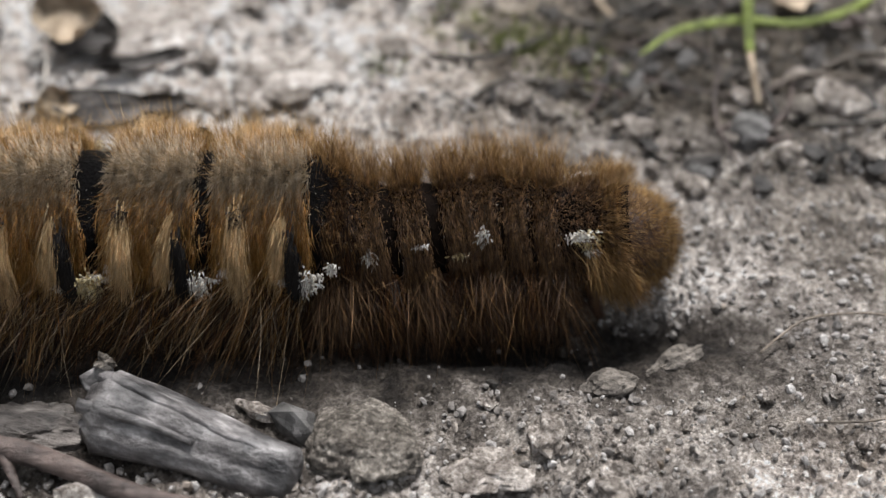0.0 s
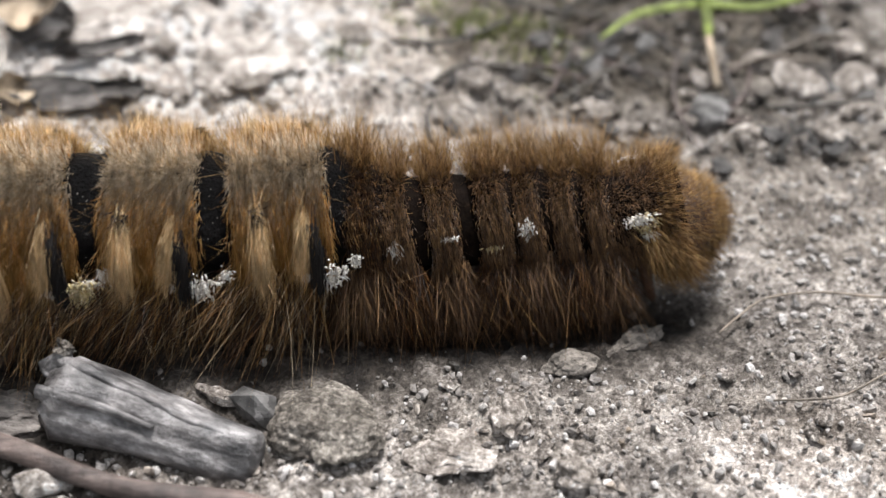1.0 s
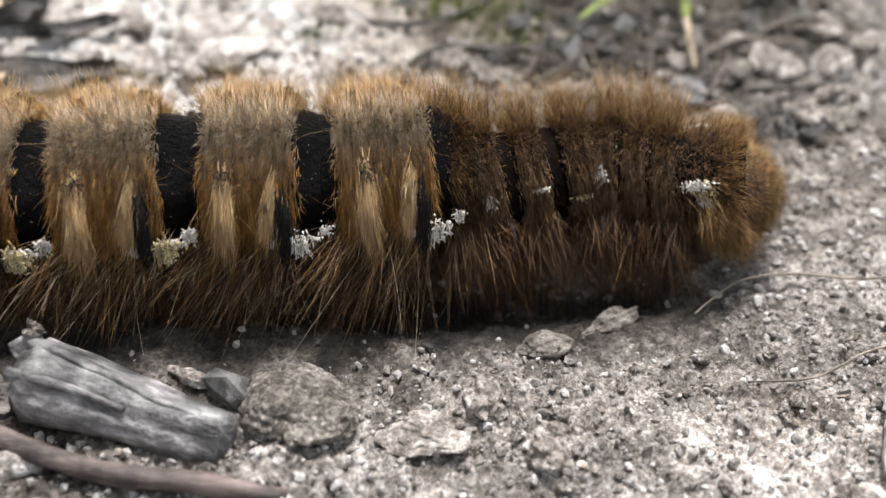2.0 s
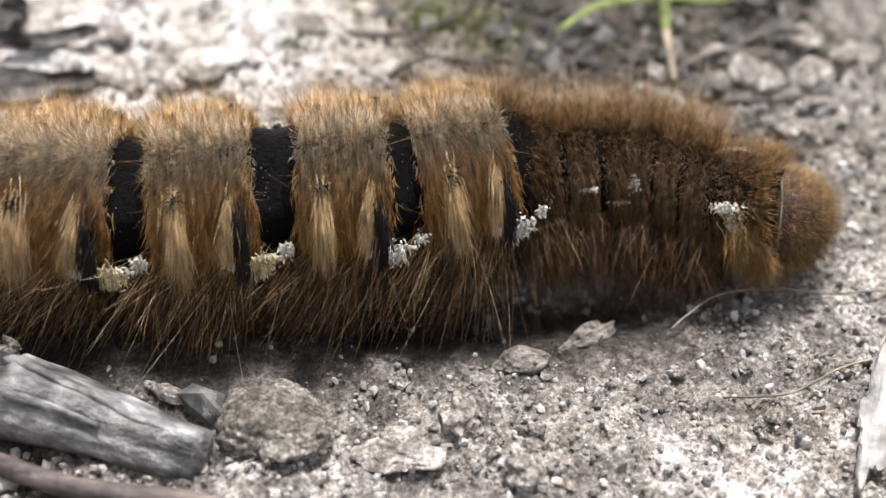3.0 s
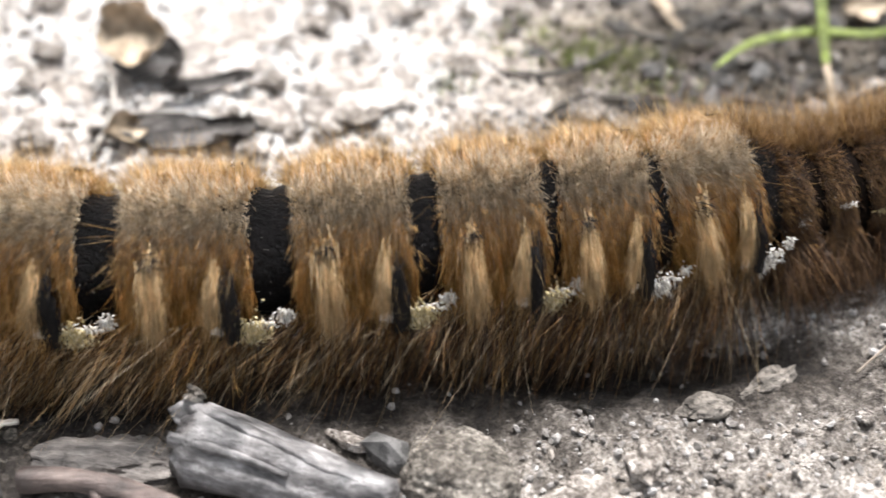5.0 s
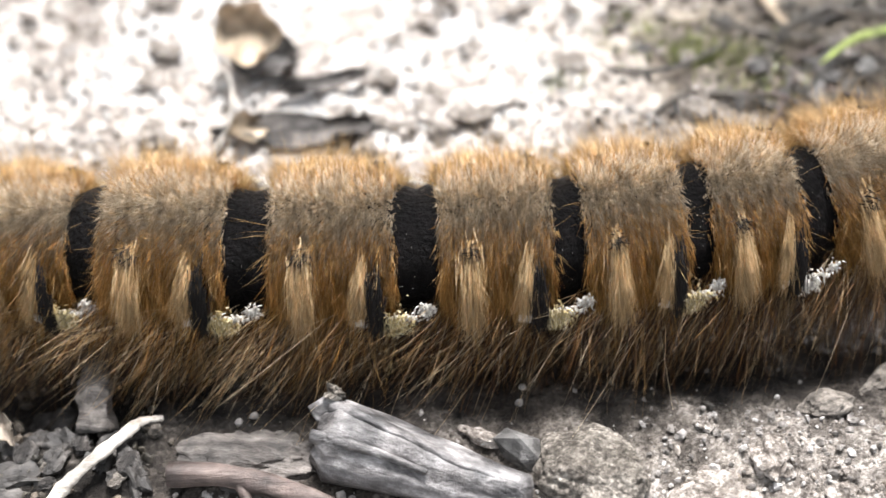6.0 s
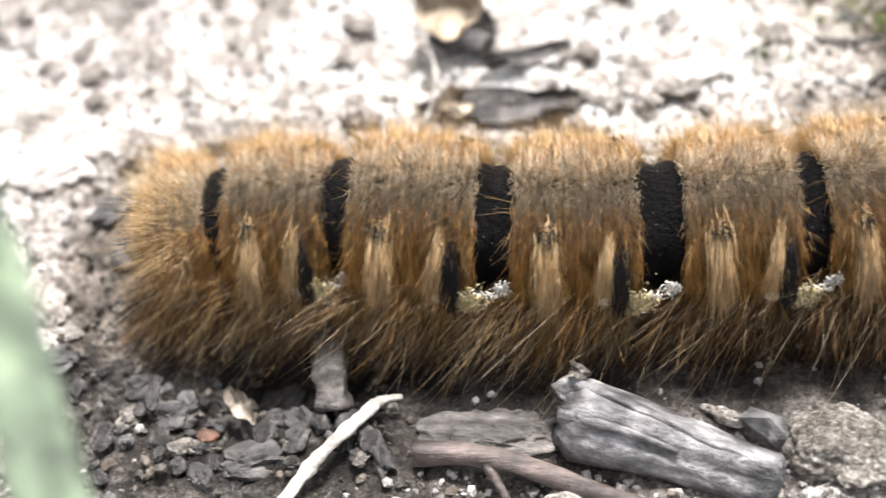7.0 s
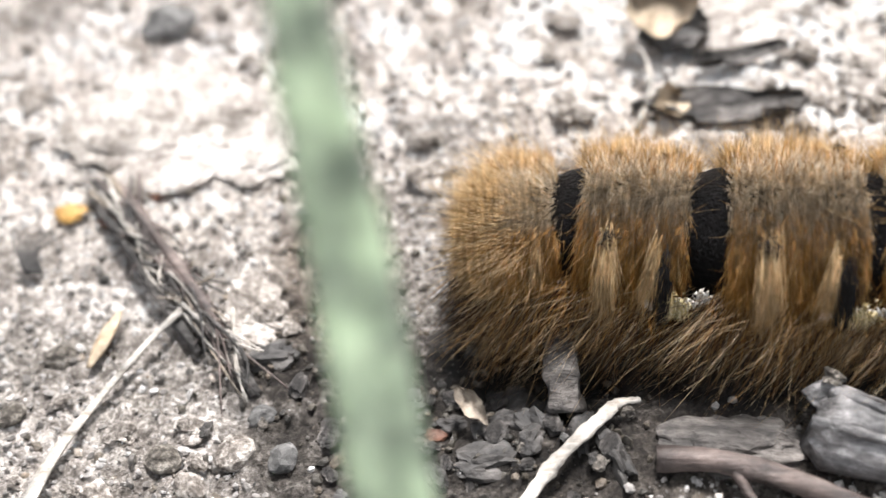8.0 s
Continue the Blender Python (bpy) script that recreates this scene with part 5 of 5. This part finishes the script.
# Where each joint of the body lies: seconds, x, y in mm, from the tail's end to the head.
JOINTS = {
    "tail": [(0, -59.82, -1.27), (0.5, -59.86, -1.18), (1, -57.87, -2.59), (1.5, -54.00, -0.96), (1.7, -53.61, -0.92), (2.8, -47.44, -1.09), (3, -46.58, -1.12), (3.5, -45.99, -1.00), (4, -42.67, -0.79), (4.5, -41.97, -1.53), (5, -42.26, -1.42), (5.2, -42.46, -1.38), (6.3, -41.62, -1.66), (6.5, -40.63, -1.63), (7, -40.63, -1.15), (7.5, -38.43, -2.85), (8, -36.69, -1.73)],
    "j1": [(0, -55.31, -0.87), (0.5, -55.35, -0.78), (1, -53.37, -2.19), (1.5, -49.49, -0.56), (1.7, -49.10, -0.52), (2.8, -42.94, -0.69), (3, -42.07, -0.72), (3.5, -41.48, -0.60), (4, -38.16, -0.39), (4.5, -37.47, -1.13), (5, -37.75, -1.02), (5.2, -37.95, -0.98), (6.3, -37.11, -1.26), (6.5, -37.15, -1.23), (7, -36.20, -0.75), (7.5, -32.02, -2.45), (8, -29.98, -1.33)],
    "j2": [(0, -47.99, -2.27), (0.5, -48.03, -2.18), (1, -46.05, -3.58), (1.5, -42.17, -1.96), (1.7, -41.78, -1.92), (2.8, -35.62, -2.09), (3, -34.75, -2.12), (3.5, -34.17, -2.00), (4, -30.84, -1.78), (4.5, -30.15, -2.52), (5, -30.43, -2.42), (5.2, -30.63, -2.37), (6.3, -30.15, -1.34), (6.5, -29.99, -1.41), (7, -29.34, -1.10), (7.5, -24.19, -2.02), (8, -22.80, -2.48)],
    "j3": [(0, -39.34, -2.70), (0.5, -39.38, -2.61), (1, -37.39, -4.01), (1.5, -33.52, -2.39), (1.7, -33.13, -2.35), (2.8, -26.96, -2.52), (3, -26.09, -2.55), (3.5, -25.51, -2.43), (4, -22.19, -2.22), (4.5, -21.49, -2.95), (5, -21.78, -2.85), (5.2, -21.98, -2.80), (6.3, -21.26, -2.00), (6.5, -21.23, -2.00), (7, -21.40, -2.00), (7.5, -16.88, -1.47), (8, -14.42, -2.93)],
    "j4": [(0, -31.59, -2.00), (0.5, -31.63, -1.91), (1, -29.64, -3.31), (1.5, -25.76, -1.69), (1.7, -25.37, -1.65), (2.8, -19.21, -1.82), (3, -18.34, -1.85), (3.5, -17.76, -1.73), (4, -14.44, -1.52), (4.5, -13.45, -2.41), (5, -13.37, -2.54), (5.2, -13.34, -2.60), (6.3, -12.55, -2.01), (6.5, -12.50, -2.02), (7, -12.68, -2.14), (7.5, -9.79, -1.64), (8, -7.92, -3.16)],
    "j5": [(0, -24.95, -2.50), (0.5, -24.99, -2.41), (1, -23.01, -3.81), (1.5, -19.13, -2.19), (1.7, -18.74, -2.15), (2.8, -12.58, -2.32), (3, -11.71, -2.35), (3.5, -10.86, -2.41), (4, -8.36, -0.62), (4.5, -6.00, -0.93), (5, -5.36, -1.60), (5.2, -5.27, -1.70), (6.3, -4.51, -1.75), (6.5, -4.53, -1.70), (7, -4.65, -1.79), (7.5, -2.03, -0.96), (8, -0.37, -2.48)],
    "j6": [(0, -18.00, -1.50), (0.5, -18.04, -1.41), (1, -16.05, -2.81), (1.5, -12.04, -1.23), (1.7, -11.34, -1.55), (2.8, -5.41, -1.09), (3, -4.21, -1.39), (3.5, -3.67, -2.02), (4, -2.12, -1.04), (4.5, 0.09, -0.04), (5, 0.58, -0.81), (5.2, 0.82, -0.95), (6.3, 1.40, -0.89), (6.5, 1.27, -0.93), (7, 0.99, -1.01), (7.5, 3.91, -0.18), (8, 5.68, -1.70)],
    "j7": [(0, -11.92, -1.79), (0.5, -10.30, -1.47), (1, -9.43, -2.99), (1.5, -4.88, -0.99), (1.7, -3.73, -1.35), (2.8, 0.72, -1.15), (3, 2.79, -0.89), (3.5, 3.45, -1.11), (4, 3.99, -1.04), (4.5, 5.63, -0.24), (5, 6.18, -0.17), (5.2, 6.52, -0.28), (6.3, 8.12, 0.26), (6.5, 7.94, -0.32), (7, 7.67, -0.41), (7.5, 10.59, 0.42), (8, 12.35, -1.10)],
    "j8": [(0, -7.08, -1.67), (0.5, -4.98, -1.14), (1, -3.73, -2.22), (1.5, -0.06, -0.54), (1.7, 1.80, -0.65), (2.8, 5.40, -0.36), (3, 7.62, 0.56), (3.5, 8.73, -0.30), (4, 8.99, 0.20), (4.5, 10.47, 0.61), (5, 11.29, 1.32), (5.2, 11.84, 1.65), (6.3, 13.94, 2.19), (6.5, 13.76, 1.61), (7, 13.48, 1.53), (7.5, 16.41, 2.36), (8, 18.17, 0.84)],
    "t1": [(0, -4.83, -1.19), (0.5, -2.71, -0.71), (1, -1.51, -1.76), (1.5, 1.75, -0.12), (1.7, 3.38, -0.08), (2.8, 7.34, 0.37), (3, 9.38, 1.69), (3.5, 10.78, 0.15), (4, 10.75, 1.17), (4.5, 12.31, 1.34), (5, 12.90, 2.62), (5.2, 13.62, 3.20), (6.3, 16.69, 4.12), (6.5, 16.51, 3.54), (7, 16.23, 3.45), (7.5, 19.16, 4.28), (8, 20.92, 2.76)],
    "t2": [(0, 2.13, -0.06), (0.5, 3.39, 0.67), (1, 6.15, -0.80), (1.5, 8.97, 0.51), (1.7, 10.83, 1.77), (2.8, 13.65, 0.14), (3, 15.52, 1.87), (3.5, 16.95, 0.68), (4, 18.35, 3.72), (4.5, 20.05, 4.02), (5, 20.05, 4.54), (5.2, 20.77, 5.12), (6.3, 23.83, 6.04), (6.5, 23.65, 5.46), (7, 23.38, 5.38), (7.5, 26.30, 6.21), (8, 28.07, 4.69)],
    "neck": [(0, 7.50, -0.59), (0.5, 8.60, -0.43), (1, 12.37, -0.74), (1.5, 14.69, -0.07), (1.7, 16.22, 0.52), (2.8, 18.66, -1.51), (3, 20.30, -0.46), (3.5, 21.96, -1.34), (4, 24.53, 5.33), (4.5, 25.75, 5.65), (5, 25.74, 6.17), (5.2, 26.46, 6.75), (6.3, 29.53, 7.67), (6.5, 29.35, 7.09), (7, 29.07, 7.00), (7.5, 31.99, 7.84), (8, 33.76, 6.32)],
    "nose": [(0, 12.07, -0.92), (0.5, 13.27, -1.10), (1, 16.91, -0.99), (1.5, 18.59, -0.50), (1.7, 19.42, 0.00), (2.8, 24.77, -2.53), (3, 25.96, -1.57), (3.5, 27.44, -2.38), (4, 30.01, 5.54), (4.5, 31.23, 5.87), (5, 31.22, 6.38), (5.2, 31.94, 6.96), (6.3, 35.01, 7.88), (6.5, 34.83, 7.31), (7, 34.55, 7.22), (7.5, 37.48, 8.05), (8, 39.24, 6.53)],
}
ORDER = ["tail", "j1", "j2", "j3", "j4", "j5", "j6", "j7", "j8", "t1", "t2", "neck", "nose"]


def build_caterpillar():
    pieces = [("tail", "j1", 0.5, tail(4.6, 2.95)), ("tail", "j1", 1.0, rump(3.1))]
    spans = [6.4, 8.3, 8.3, 7.7, 6.9, 6.5, 6.2]
    for k, L in enumerate(spans):
        s = furry_segment(7 - k, L, (5.25, 6.35, 6.2, 5.6, 5.0, 4.5, 4.65)[k], (3.35, 3.6, 3.6, 3.6, 3.6, 3.52, 3.38)[k], 1 <= k <= 4)
        pieces.append((ORDER[k + 1], ORDER[k + 2], 0.5, s))
    rng = np.random.default_rng(7)
    rings = [("j8", "t1", 0.5, 2.6, 3.3), ("t1", "t2", 0.13, 2.2, 3.08), ("t1", "t2", 0.45, 2.1, 3.0), ("t1", "t2", 0.80, 2.3, 2.95),
             ("t2", "neck", 0.10, 1.8, 2.9), ("t2", "neck", 0.40, 1.7, 2.85), ("t2", "neck", 0.68, 1.6, 2.8)]
    made = []
    for k, (a, b, s, L, r) in enumerate(rings):
        seg = thorax_ring(k, L, r)
        made.append(seg)
        pieces.append((a, b, s, seg))
    for seg, p in ((made[1], 61), (made[4], 53)):
        spot_hairs("white_mark", rng, seg, FUR_WHITE, 60, -0.1, 0.16, p, 4.5, (0.25, 0.5), 0.06, (0, 0.2, 1), 0.4, 3.1, 1, label="white scale spot")
        spot_hairs("white_mark", rng, seg, FUR_WHITE, 60, -0.1, 0.16, p, 4.5, (0.25, 0.5), 0.06, (0, 0.2, 1), 0.4, 3.1, -1, label="white scale spot")
    spot_hairs("white_mark", rng, made[2], FUR_WHITE, 22, 0.3, 0.25, 57, 1.5, (0.2, 0.4), 0.05, (0, 0.2, 1), 0.4, 3.1, 1, label="small white scale spot")
    spot_hairs("yellow_mark", rng, made[3], FUR_YELLOW, 30, -0.3, 0.2, 70, 1.8, (0.2, 0.4), 0.05, (0, 0.2, 1), 0.4, 3.1, 1, label="small yellow scale spot")
    for seg in (made[2], made[4]):
        for s in (1, -1):
            leg(seg, 0.2, s, 0.42, AXIS - 0.3, HEAD_SKIN, "leg")
    pieces.append(("t2", "neck", 1.03, prothorax(3.0, 2.75)))
    pieces.append(("neck", "nose", 0.48, head()))
    return pieces


def motions():
    """The crawl: each piece of the body rides between its two joints."""
    for a, b, s, seg in PIECES:
        rows = []
        for (t, ax, ay), (_, bx, by) in zip(JOINTS[a], JOINTS[b]):
            x, y = ax + (bx - ax) * s, ay + (by - ay) * s
            turn = math.degrees(math.atan2(by - ay, bx - ax)) * 0.8
            slant = {"t1": -8.0, "t2": -14.0, "neck": -8.0}.get(a, 0.0)
            front = {"j8": 0.5, "t1": 1.0, "t2": 1.0, "neck": 1.0}.get(a, 0.0)
            y -= 1.1 * front
            low = 1.15 * front + {"nose": 0.5, "j1": 0.95, "j2": 0.4}.get(b, 0.0)
            x += 1.4 if a == "tail" and s < 1 else 0.0
            rows.append((t, pose(x * MM, y * MM, (AXIS - low) * MM, 0, slant, turn)))
        walk(seg, rows)


build_ground()
build_litter()
build_moss()
PIECES = build_caterpillar()
build_clods()
build_grains()
motions()
